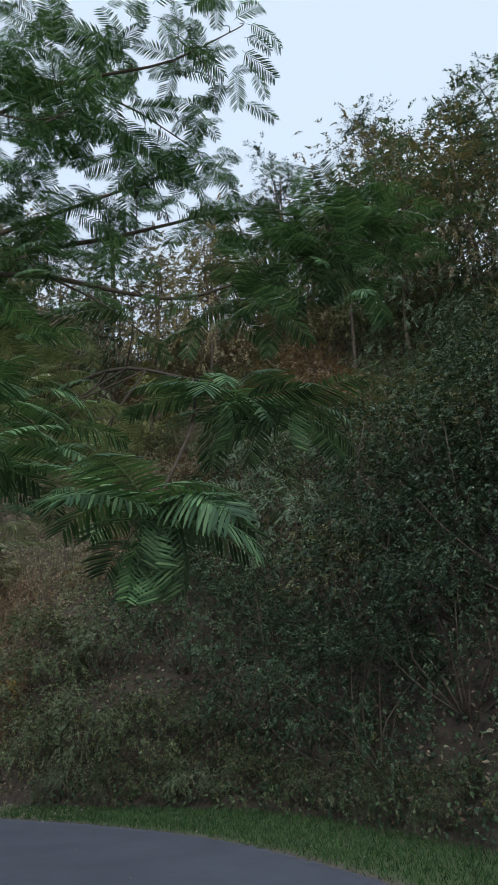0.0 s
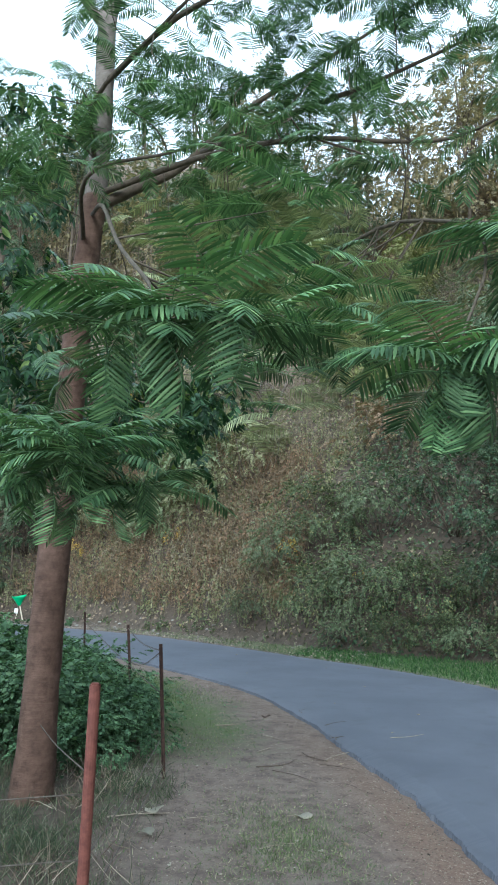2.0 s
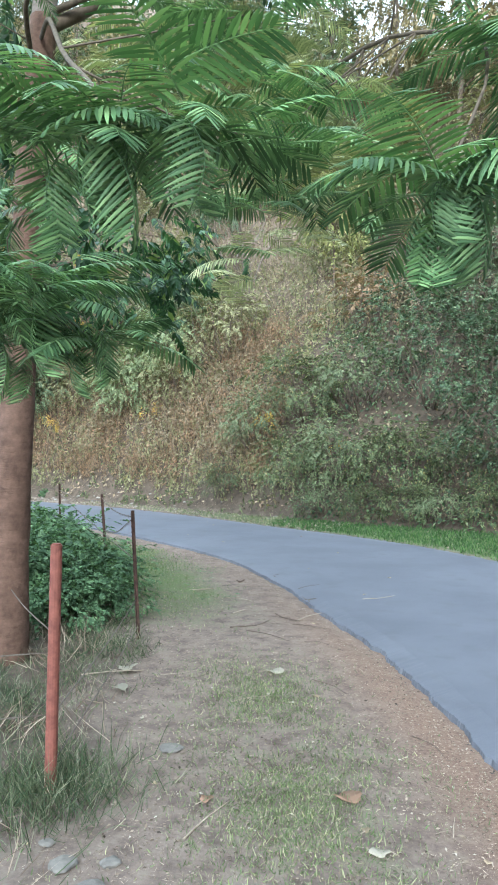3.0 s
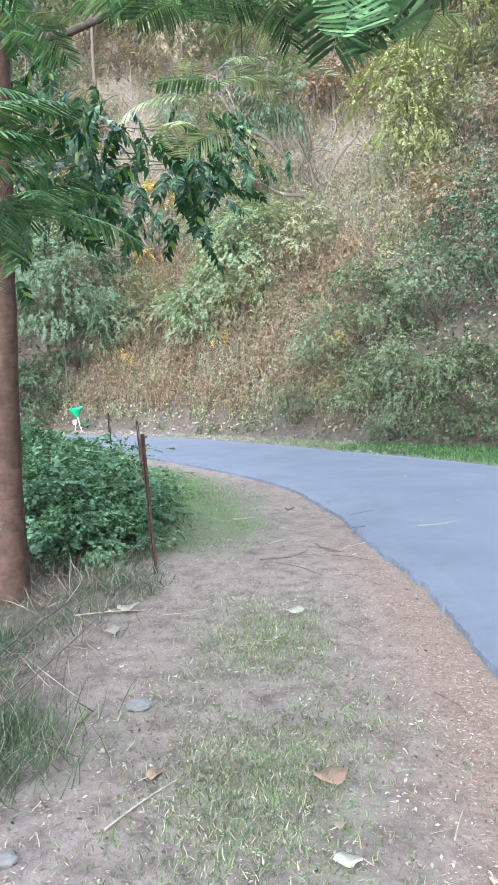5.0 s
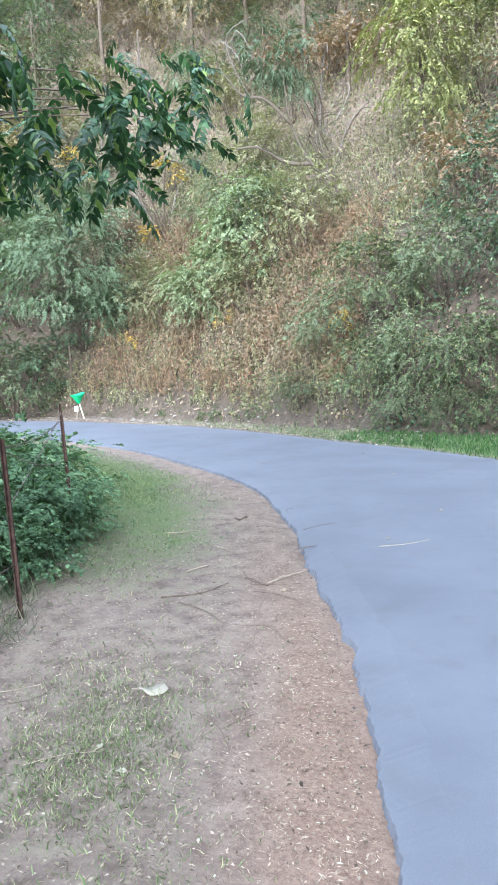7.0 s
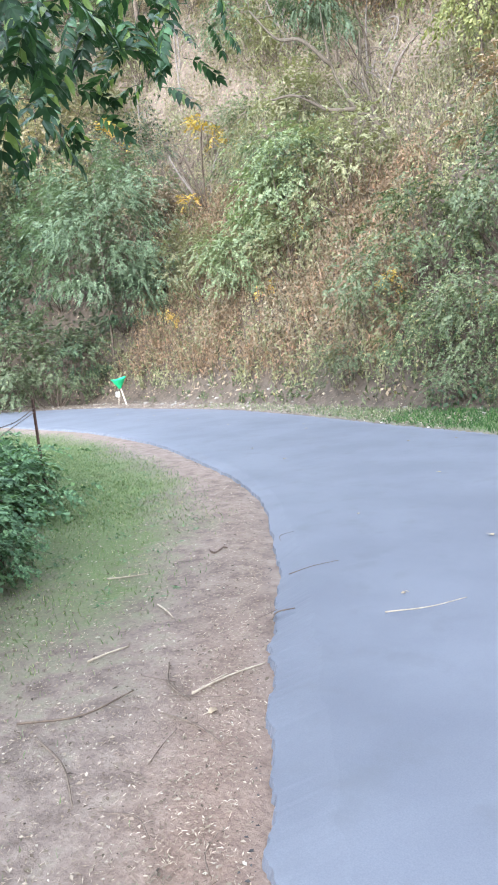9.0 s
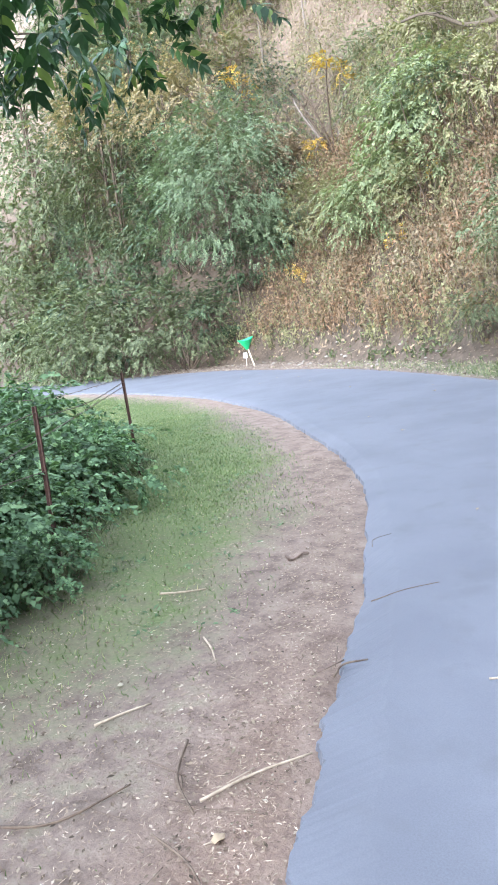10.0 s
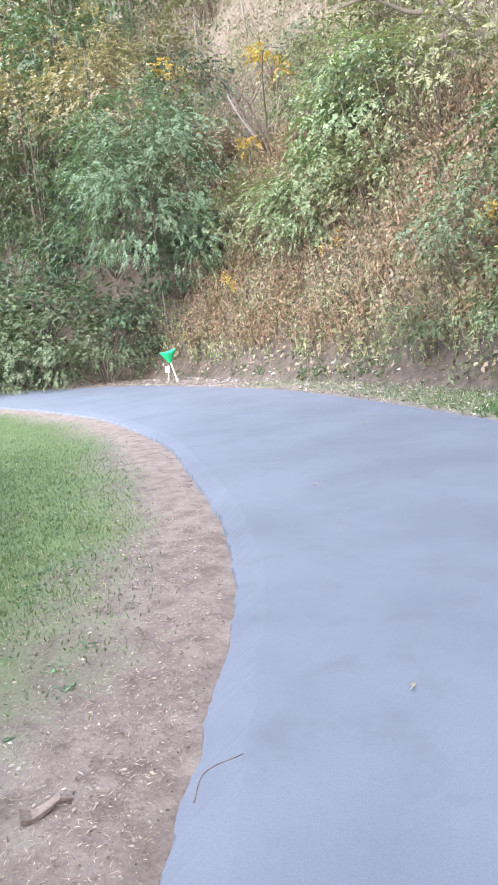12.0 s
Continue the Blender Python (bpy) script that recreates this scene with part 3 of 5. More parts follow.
def leaning_tree(seed):
    """A crooked half-dead tree leaning out of the slope: forked trunk, bare limbs, a few tufts of leaves."""
    e = new("leaning_bare_tree")
    tagged(e, "crooked dark half-dead tree leaning out of the dry slope", "tree")
    g = np.random.default_rng(seed)
    ways = [[(0, 0, -0.4), (-0.35, -0.1, 0.45), (-0.9, -0.2, 0.8), (-1.5, -0.3, 1.7), (-1.7, -0.3, 2.9)], [(-0.9, -0.2, 0.8), (-1.7, -0.3, 0.9), (-2.6, -0.4, 1.3), (-3.4, -0.4, 1.35)], [(-1.5, -0.3, 1.7), (-2.3, -0.4, 2.3), (-3.1, -0.3, 2.5), (-3.9, -0.3, 3.2)], [(-0.35, -0.1, 0.45), (-0.7, 0.1, 1.5), (-0.75, 0.2, 2.3)]]
    for i, w in enumerate(ways):
        part("trunk" if i == 0 else "limb", tube_mesh("limb", w, 0.085 if i == 0 else 0.05, 0.02, 14, 7, 0.06, g), TWIG, e)
        c = spline(w, 12)
        for j in range(6):
            p = c[int(g.integers(5, 12))]
            d = g.normal(0, 1, 3) * [0.7, 0.4, 0.6]
            part("twig", tube_mesh("twig", [p, p + d * 0.45 + [0, 0, 0.1], p + d * 0.9], 0.014, 0.004, 6, 4), TWIG, e)
    me, _ = foliage_mesh("foliage", 2600, (1.7, 0.8, 0.75), 0.1, seed, clumps=30, spread=0.16, droop=0.7, shell=0.3, low=-0.9)
    part("foliage", me, GREYGREEN, e).location = (-1.9, -0.2, 3.1)
    return e


plant(leaning_tree(14), [at(-9.65, 26.0, 0.15, 1.1, sz=1.6)])


def pale_pole(seed):
    e = new("pale_sapling")
    tagged(e, "slender pale leafless sapling standing in dry grass", "tree")
    g = np.random.default_rng(seed)
    part("trunk", tube_mesh("trunk", [(0, 0, -0.4), (g.normal(0, 0.15), 0, 2.0), (g.normal(0, 0.3), 0, 4.6)], 0.06, 0.025, 10, 6, 0.04, g), BARK_TOP, e)
    for j in range(5):
        z = g.uniform(2.2, 4.2)
        part("limb", tube_mesh("limb", [(0, 0, z), (g.normal(0, 0.5), g.normal(0, 0.3), z + 0.7), (g.normal(0, 0.8), g.normal(0, 0.4), z + 1.2)], 0.02, 0.006, 6, 5), BARK_TOP, e)
    return e


plant(pale_pole(4), [at(-23.8, 33.3, 0.2, 0.95), at(-25.5, 31.9, 1.9, 0.75), at(-24.8, 34.6, 4.4, 0.9)], "pale saplings high on the slope")

# ---------- the slope: the repeated cover ----------
dark = [shrub("dark_shrub", "dense dark green small-leaved shrub on the steep bank", DARKGREEN, 10500, (1.9, 1.8, 1.9), 0.072, 61 + i, clumps=90, spread=0.16, low=-0.75, shell=0.6, jitter=0.55) for i in range(3)]
mound = [shrub("bramble_mound", "tangled bramble mound with arching canes on the bank", (GREEN, MOSSY)[i], 7500, (1.5, 1.4, 1.1), 0.066, 71 + i, "bramble", clumps=52, spread=0.2, jitter=0.45, low=-0.6, droop=0.6, stems=30, thick=0.014) for i in range(2)]
olive = [shrub("olive_shrub", "dry olive-brown shrub among the weeds on the slope", OLIVE, 5000, (1.5, 1.4, 1.4), 0.09, 81 + i, clumps=70, spread=0.2, low=-0.5) for i in range(2)]
russet = shrub("russet_shrub", "shrub with russet and red-brown autumn leaves", RUSSET, 4200, (1.4, 1.3, 1.3), 0.1, 91, clumps=55, low=-0.5)
brownsh = shrub("withered_shrub", "withered brown shrub with curled dead leaves", BROWN, 4200, (1.3, 1.2, 1.2), 0.095, 95, clumps=60, low=-0.5, stems=26, thick=0.018)
greysh = shrub("grey_shrub", "grey-green narrow-leaved shrub on the slope", GREYGREEN, 4500, (1.6, 1.4, 1.6), 0.13, 97, clumps=60, droop=0.8, low=-0.6, aspect=0.35)
kinds = {"dark": [], "dark1": [], "dark2": [], "mound0": [], "mound1": [], "olive0": [], "olive1": [], "russet": [], "brown": [], "grey": []}
protos = {"dark": dark[0], "dark1": dark[1], "dark2": dark[2], "mound0": mound[0], "mound1": mound[1], "olive0": olive[0], "olive1": olive[1], "russet": russet, "brown": brownsh, "grey": greysh}

# the dark thicket opposite the start of the walk, and the brambles along the verge
for x, y, s, k in ((3.9, 12.9, 1.0, "dark"), (5.4, 12.6, 1.2, "dark1"), (2.4, 14.2, 0.95, "dark2"), (4.4, 15.0, 1.25, "dark1"), (1.2, 15.9, 0.9, "dark"), (2.9, 16.6, 1.2, "dark2"), (5.8, 15.6, 1.35, "dark"),
                   (4.5, 17.6, 1.3, "dark2"), (0.2, 17.4, 1.0, "dark1"), (6.9, 13.6, 1.3, "dark2"), (3.1, 11.8, 0.5, "mound1"), (2.4, 13.0, 0.5, "mound1"), (1.6, 14.3, 0.55, "mound0"), (0.6, 15.5, 0.5, "mound1"), (-0.4, 16.5, 0.55, "mound1"), (-1.7, 16.9, 0.5, "mound0"), (-2.6, 17.2, 0.5, "mound1"), (-3.7, 17.5, 0.5, "mound1"), (-5.0, 18.0, 0.5, "mound0"), (4.2, 10.4, 0.6, "mound1"), (5.2, 9.2, 0.7, "mound1"), (-1.2, 17.4, 0.75, "mound1"), (-3.0, 18.0, 0.95, "mound1"), (-4.6, 18.5, 0.95, "mound0"), (-5.9, 18.9, 0.9, "mound1"),
                   (-7.6, 20.4, 1.1, "mound0"), (-6.3, 20.6, 1.2, "mound1"), (-4.4, 20.0, 1.2, "mound0"), (-2.2, 19.3, 1.1, "dark"), (-8.6, 19.9, 0.55, "mound0"), (-0.6, 22.3, 1.3, "grey"), (1.2, 20.2, 1.2, "grey"),
                   (-16.9, 25.3, 0.9, "olive0"), (-18.2, 26.0, 1.0, "olive1"), (-12.4, 23.7, 0.8, "olive0"), (-10.2, 24.2, 1.1, "olive1"), (3.4, 25.0, 1.2, "russet"), (1.0, 27.0, 1.2, "russet"), (5.4, 20.0, 1.2, "olive0")):
    kinds[k].append(at(x, y, x * 2.1 + y, s))
g = np.random.default_rng(19)
spots = [(m.translation.x, m.translation.y) for v in kinds.values() for m in v]
spots += [(-19.6, 29.6), (-18.6, 28.2), (-17.9, 27.0), (-19.2, 27.6), (-6.2, 24.3), (-6.0, 23.0)]
tries = 0
while sum(map(len, kinds.values())) < 225 and tries < 9000:
    tries += 1
    x, y = g.uniform(-48, 11), g.uniform(12, 46)
    d = float(line_distance(TOE, x, y))
    if not 2.2 < d < 22 or any((x - a) ** 2 + (y - b) ** 2 < (1.45 + d * 0.03) ** 2 for a, b in spots):
        continue
    if -21.5 < x < -8 and d < 4.0:
        continue
    if any((x - a) ** 2 + (y - b) ** 2 < r * r for a, b, r in ((-11.6, 29.3, 2.6), (-10.6, 27.6, 1.6), (-9.7, 26.1, 2.0), (-11.2, 25.6, 1.6), (-24.6, 34.5, 3.0), (-21.6, 31.4, 1.8), (-16.0, 31.0, 2.0))):
        continue
    u = g.uniform()
    if x > -2 and d < 9:
        k = ("dark", "dark1", "dark2", "grey", "olive0")[min(int(u * 5.6), 4)]
    elif x < -22:
        k = ("grey", "olive1", "dark1", "mound0", "brown")[int(u * 5)]
    else:
        k = ("olive0", "olive1", "brown", "russet", "grey", "mound0", "olive0")[int(u * 7)]
    kinds[k].append(at(x, y, g.uniform(0, 6.28), g.uniform(0.8, 1.25), tilt=g.uniform(-0.1, 0.1)))
    spots.append((x, y))
for k, v in kinds.items():
    if v:
        plant(protos[k], v, "shrubs covering the slope")

# the trees along the crest
crest = [hill_tree("slope_tree", "tall broadleaf tree high on the slope", m, 8200, (2.8, 2.6, 4.6), 10.5, 0.15, 111 + i, girth=0.55, clumps=80, spread=0.16, shell=0.35, low=-0.95) for i, m in enumerate((GREEN, AUTUMN, GREYGREEN))]
pine = hill_tree("ragged_pine", "tall ragged pine against the sky", DARKGREEN, 6000, (2.2, 2.2, 5.0), 15, 0.22, 121, girth=0.5, clumps=46, spread=0.13, shell=0.3, aspect=0.25)
thin = hill_tree("thin_tree", "half-bare slender tree with sparse leaves", OLIVE, 1300, (2.0, 1.9, 3.0), 9, 0.17, 125, clumps=60, shell=0.3)
spots_t, lists = [], [[], [], [], [], []]
tries = 0
while len(spots_t) < 66 and tries < 4000:
    tries += 1
    x, y = g.uniform(-52, 20), g.uniform(16, 60)
    d = float(line_distance(TOE, x, y))
    if not (6.5 if x < -24 else 10) < d < 24 or any((x - a) ** 2 + (y - b) ** 2 < 8.5 for a, b in spots_t):
        continue
    u = g.uniform()
    i = 3 if u < 0.12 else 4 if u < 0.25 else int(g.integers(3))
    lists[i].append(at(x, y, g.uniform(0, 6.28), g.uniform(0.8, 1.15)))
    spots_t.append((x, y))
lists[0] += [at(12.5, 26.5, 2.0, 1.2), at(-33, 27.5, 0.2, 1.0), at(-38, 28.5, 1.2, 1.1), at(-44, 29, 2.2, 1.2)]
lists[1] += [at(9.0, 24.0, 0.4, 1.1), at(7.0, 30.5, 3.0, 1.25)]
lists[2] += [at(8.0, 29.0, 1.0, 1.25), at(4.0, 33.0, 1.5, 1.0), at(-35, 31.0, 0.9, 1.1), at(-41, 32, 2.5, 1.2), at(-48, 31, 0.4, 1.3)]
for t, v in zip((*crest, pine, thin), lists):
    plant(t, v, "trees along the crest")


# ---------- the slope: weeds, creeping leaves, dead stalks ----------
def slope_points(n, x0, x1, d0, d1, seed, y0=10, y1=48):
    g = np.random.default_rng(seed)
    x, y = g.uniform(x0, x1, n * 6), g.uniform(y0, y1, n * 6)
    d = line_distance(TOE, x, y)
    ok = (d > d0) & (d < d1)
    x, y = x[ok][:n], y[ok][:n]
    return np.column_stack([x, y, ground_z(x, y)]), g


def creepers(name, label, mat, n, x0, x1, d0, d1, leaf, seed, lift=0.25):
    P, g = slope_points(n, x0, x1, d0, d1, seed)
    P = P + np.column_stack([g.normal(0, 0.05, (len(P), 2)), g.uniform(0, lift, len(P)) + 0.25 * lift * waves(2.3 * P[:, 0], 2.1 * P[:, 1] + 1)])
    A = g.normal(0, 1, (len(P), 3)) + [0, -0.8, -0.3]
    N = unit(g.normal(0, 0.5, (len(P), 3)) + [0, -0.6, 1])
    L = leaf * g.uniform(0.6, 1.4, len(P))
    V, F = leaf_arrays(P, A, N, L, L * 0.55, 0.15, 0.15)
    return tagged(part(name, mesh_np(name, V, F), mat), label, "undergrowth", kind="stuff")


creepers("creeper_leaves", "creeping green leaves spread over the steep bank", GREEN, 24000, -45, 9, 4.0, 16, 0.13, 201, 0.5)
creepers("dead_leaves", "dead brown leaves caught on the steep bank", BROWN, 26000, -36, 9, 0.1, 20, 0.12, 202, 0.35)
creepers("dark_creeper", "dark ivy leaves trailing down the bank", DARKGREEN, 20000, -6, 9, -0.25, 9, 0.11, 203, 0.6)


def weed_stand(name, label, mat, n, x0, x1, d0, d1, height, seed, leaves=9, leaf=0.11):
    """Upright weed stalks with hanging leaves, in drifts."""
    P, g = slope_points(n, x0, x1, d0, d1, seed)
    keep = waves(1.1 * P[:, 0] + seed, 1.3 * P[:, 1]) > g.uniform(-0.7, 0.4, len(P))
    P = P[keep]
    m = len(P)
    H = height * g.uniform(0.5, 1.3, m)
    lean = np.column_stack([g.normal(0, 0.18, m), g.normal(-0.15, 0.18, m), np.ones(m)])
    st = leaf_arrays(P, lean, g.normal(0, 1, (m, 3)), H, np.full(m, 0.014), 0.1)
    k = np.repeat(np.arange(m), leaves)
    f = g.uniform(0.25, 1.0, len(k))
    Q = P[k] + unit(lean[k]) * (H[k] * f)[:, None] + g.normal(0, 0.05, (len(k), 3))
    A = g.normal(0, 0.7, (len(k), 3)) + [0, 0, -0.7]
    L = leaf * g.uniform(0.5, 1.4, len(k))
    lv = leaf_arrays(Q, A, g.normal(0, 1, (len(k), 3)), L, L * 0.42, 0.2, 0.2)
    V, F = merge([st, lv])
    return tagged(part(name, mesh_np(name, V, F), mat), label, "weeds", kind="stuff")


weed_stand("brown_weeds", "stand of withered brown weeds on the bank", RUSSET, 9500, -22, -7, 0.5, 4.6, 0.95, 211)
weed_stand("russet_weeds", "drift of pale dry weeds on the bank", TAN, 3000, -17, -8, 0.9, 4.0, 0.9, 212)
weed_stand("olive_weeds", "olive green weeds along the foot of the bank", OLIVE, 5200, -24, -5, 0.25, 7.5, 0.8, 213)
weed_stand("high_weeds", "dry weeds covering the upper slope", OLIVE, 7000, -36, 8, 4, 20, 1.1, 214)
weed_stand("upper_dry_weeds", "brown weeds covering the upper slope", TAN, 15000, -36, 8, 4, 20, 1.2, 215)
weed_stand("bank_greens", "low green weeds at the foot of the bank", MOSSY, 2600, -30, 6, -0.1, 1.4, 0.35, 216)


def goldenrod(seed):
    """A tuft of stalks with yellow flower heads."""
    e = new("goldenrod")
    tagged(e, "goldenrod clump in yellow flower among dry weeds", "wildflower", "goldenrod clumps")
    g = np.random.default_rng(seed)
    for i in range(5):
        t = np.array([g.normal(0, 0.2), g.normal(0, 0.2), g.uniform(0.6, 1.0)])
        st = part("stalk", tube_mesh("stalk", [(0, 0, -0.1), t * 0.6 + [0, 0, 0.05], t], 0.008, 0.004, 6, 4), STEMS, e)
        n = 34
        P = t + g.normal(0, 1, (n, 3)) * [0.06, 0.06, 0.1]
        V, F = leaf_arrays(P, g.normal(0, 1, (n, 3)), g.normal(0, 1, (n, 3)), np.full(n, 0.06), np.full(n, 0.045))
        part("flower_head", mesh_np("flower_head", V, F), GOLD, st)["kind"] = "stuff"
    return e


plant(goldenrod(3), [at(-7.35, 19.9, 0, 0.9, z=2.1), at(-7.9, 20.4, 1, 0.7, z=2.3), at(-13.2, 23.4, 2, 1.0), at(-12.0, 24.2, 3, 0.9), at(-18.6, 25.2, 4, 0.9), at(-19.2, 25.6, 5, 0.8), at(-4.9, 19.1, 1.3, 0.6, z=1.6)])

# ---------- the mimosa tree over the path ----------
def frond_mesh(name, length, pairs, droop, seed, fold=0.0, mat=None):
    """A feathery leaf: drooping midrib along +x with paired narrow strips."""
    g = np.random.default_rng(seed)
    s = np.linspace(0, 1, 24)
    ang = 0.25 - droop * s ** 1.3
    dx, dz = np.cos(ang) * length / 23, np.sin(ang) * length / 23
    rib = np.column_stack([np.concatenate([[0], np.cumsum(dx[:-1])]), 0.02 * np.sin(s * 2 + seed), np.concatenate([[0], np.cumsum(dz[:-1])])])
    tang = unit(np.gradient(rib, axis=0))
    V, F = [], []

    def strip(p, a, up, L, W, bend):
        side = unit(np.cross(a, up))
        o = len(V)
        for k, w in ((0.0, 0.35), (0.3, 1.0), (0.7, 0.95), (1.0, 0.25)):
            c = p + a * L * k - np.array([0, 0, 1]) * bend * L * k * k
            V.extend([c - side * W * w / 2, c + up * W * 0.1, c + side * W * w / 2])
        for k in range(3):
            for j in (0, 1):
                b = o + 3 * k + j
                F.append((b, b + 1, b + 4, b + 3))

    for i in range(pairs):
        u = 0.1 + 0.88 * i / (pairs - 1)
        j = u * 23
        p = rib[int(j)] + (j - int(j)) * (rib[min(int(j) + 1, 23)] - rib[int(j)])
        t = tang[int(j)]
        side = np.array([0, 1.0, 0])
        up = np.cross(t, side)
        if up[2] < 0:
            up = -up
        L = length * 0.31 * (math.sin(math.pi * min(0.16 + 0.72 * u, 1)) ** 0.7) * g.uniform(0.85, 1.1)
        for sg in (-1, 1):
            if g.uniform() < 0.04:
                continue
            a = unit(side * sg * 0.85 + t * (0.42 + 0.35 * u) - up * (0.12 + fold) + g.normal(0, 0.05, 3))
            strip(p, a, unit(up + side * sg * (0.1 + fold)), L, length * 0.029, 0.2 + fold)
    rv, rf = tube(rib, 0.004, 0.0015, 10, 4)
    o = len(V)
    me = bpy.data.meshes.new(name)
    me.from_pydata([tuple(v) for v in V] + [tuple(v) for v in rv], [], F + [tuple(i + o for i in (q if q[0] != q[3] else q[:3])) for q in rf])
    me.materials.append(mat or FROND)
    return smooth(me)


FRONDS = [frond_mesh("frond", 0.58, 20, 0.75, 1), frond_mesh("frond", 0.52, 19, 0.95, 2), frond_mesh("frond", 0.6, 21, 0.55, 3), frond_mesh("frond", 0.48, 18, 1.3, 4), frond_mesh("frond", 0.4, 16, 1.5, 5, 0.35)]
# fronds in the lit colour, for the sprays deeper in the crown
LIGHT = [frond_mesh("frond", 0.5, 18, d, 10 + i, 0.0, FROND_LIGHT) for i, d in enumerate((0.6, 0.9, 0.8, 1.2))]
mimosa = new("mimosa_tree")
tagged(mimosa, "mimosa tree with reddish trunk and feathery drooping fronds over the path", "tree")
mg = np.random.default_rng(77)
mimosa.location = (-4.15, 4.05, 0)
BASE = np.array([-4.15, 4.05, 0])


def tree_tube(name, pts, r0, r1, n=12, sides=8, mat=None, label="", **k):
    return part(name, tube_mesh(name, np.asarray(pts, float) - BASE, r0, r1, n, sides, 0.03, mg, **k), mat or BARK, mimosa, label)


tree_tube("trunk", [(-4.17, 4.02, -0.15), (-4.15, 4.06, 1.2), (-4.11, 4.1, 2.6), (-4.04, 4.14, 4.2), (-3.95, 4.19, 5.7)], 0.165, 0.12, 30, 14, swell=0.05)
tree_tube("limb", [(-3.95, 4.19, 5.6), (-3.92, 4.21, 6.6), (-3.92, 4.2, 7.85)], 0.115, 0.10, 14, 10, BARK_TOP, "pale upper trunk")
tree_tube("limb", [(-3.94, 4.19, 7.7), (-4.25, 3.95, 8.2), (-4.6, 3.7, 8.8), (-5.2, 3.3, 10.2)], 0.06, 0.025, 10, 8, BARK_TOP)
tree_tube("limb", [(-3.92, 4.2, 7.7), (-3.82, 4.27, 8.25), (-3.66, 4.4, 9.1), (-3.2, 4.7, 11)], 0.085, 0.03, 10, 8, BARK_TOP)
tree_tube("limb", [(-3.95, 4.2, 5.6), (-3.55, 4.45, 5.9), (-3.2, 4.65, 6.15), (-2.6, 4.94, 6.85), (-1.6, 5.0, 7.3), (-0.3, 4.9, 7.7)], 0.065, 0.008, 18, 8, STEMS)
L2 = [(-4.05, 4.12, 4.3), (-3.2, 4.2, 4.25), (-2.3, 4.15, 4.42), (-1.52, 4.02, 4.55), (-0.8, 3.4, 4.45), (-0.15, 2.6, 3.95)]
tree_tube("limb", L2, 0.034, 0.009, 18, 7, TWIG)
L3 = [(-3.9, 4.2, 5.75), (-2.7, 4.2, 5.9), (-1.6, 3.85, 5.6), (-0.85, 3.89, 5.42), (-0.29, 3.96, 5.4), (0.6, 4.0, 5.75)]
tree_tube("limb", L3, 0.034, 0.008, 18, 7, TWIG)
tree_tube("limb", [(-1.5, 3.8, 5.55), (-1.0, 3.6, 5.15), (-0.6, 3.43, 4.74)], 0.012, 0.006, 8, 6, TWIG)
L4 = [(-3.0, 4.7, 6.3), (-1.85, 4.3, 6.2), (-1.1, 4.35, 6.35), (-0.54, 4.44, 6.55), (0.08, 4.48, 6.7), (1.0, 4.3, 6.4)]
tree_tube("limb", L4, 0.03, 0.008, 16, 7, TWIG)
L5 = [(-3.95, 4.15, 5.5), (-3.1, 3.1, 4.9), (-2.2, 2.0, 3.9), (-1.62, 1.4, 3.32), (-1.5, 1.25, 3.1)]
tree_tube("limb", L5, 0.02, 0.007, 16, 7, TWIG)
tree_tube("limb", [(-0.15, 2.6, 3.95), (-0.1, 2.1, 3.45), (-0.22, 1.85, 3.0), (-0.25, 1.7, 2.75)], 0.009, 0.006, 9, 6, TWIG)
tree_tube("limb", [(-4.1, 4.05, 3.4), (-3.4, 3.1, 3.2), (-2.6, 2.15, 2.8)], 0.016, 0.007, 10, 6, TWIG)
L6 = [(-3.92, 4.2, 7.0), (-3.0, 3.9, 7.2), (-2.2, 3.6, 7.1), (-1.4, 3.4, 7.3), (-0.5, 3.5, 7.6), (0.1, 3.55, 8.0)]
tree_tube("limb", L6, 0.035, 0.006, 18, 7, TWIG)
L7 = [(-3.75, 4.32, 8.7), (-2.9, 4.4, 8.7), (-2.0, 4.3, 8.4), (-1.1, 4.3, 8.0), (-0.3, 4.5, 7.5)]
tree_tube("limb", L7, 0.03, 0.006, 16, 7, TWIG)
L8 = [(-3.95, 4.15, 6.1), (-3.6, 3.6, 6.3), (-2.8, 3.2, 6.4), (-2.0, 2.9, 6.5), (-1.3, 2.75, 6.2)]
tree_tube("limb", L8, 0.028, 0.006, 16, 7, TWIG)
L9 = [(-4.0, 4.1, 5.2), (-3.4, 3.3, 5.35), (-2.5, 3.2, 5.3), (-1.5, 3.2, 5.35)]
tree_tube("limb", L9, 0.024, 0.006, 14, 7, TWIG)
TWIGPTS = np.vstack([spline(L, 18) for L in (L6, L7, L8, L9, L2, L3, L4, L5, [(-3.95, 4.2, 5.6), (-2.6, 4.94, 6.85), (-0.3, 4.9, 7.7)], [(-3.66, 4.4, 9.1), (-3.2, 4.7, 11)], [(-4.1, 4.05, 3.4), (-2.6, 2.15, 2.8)])])


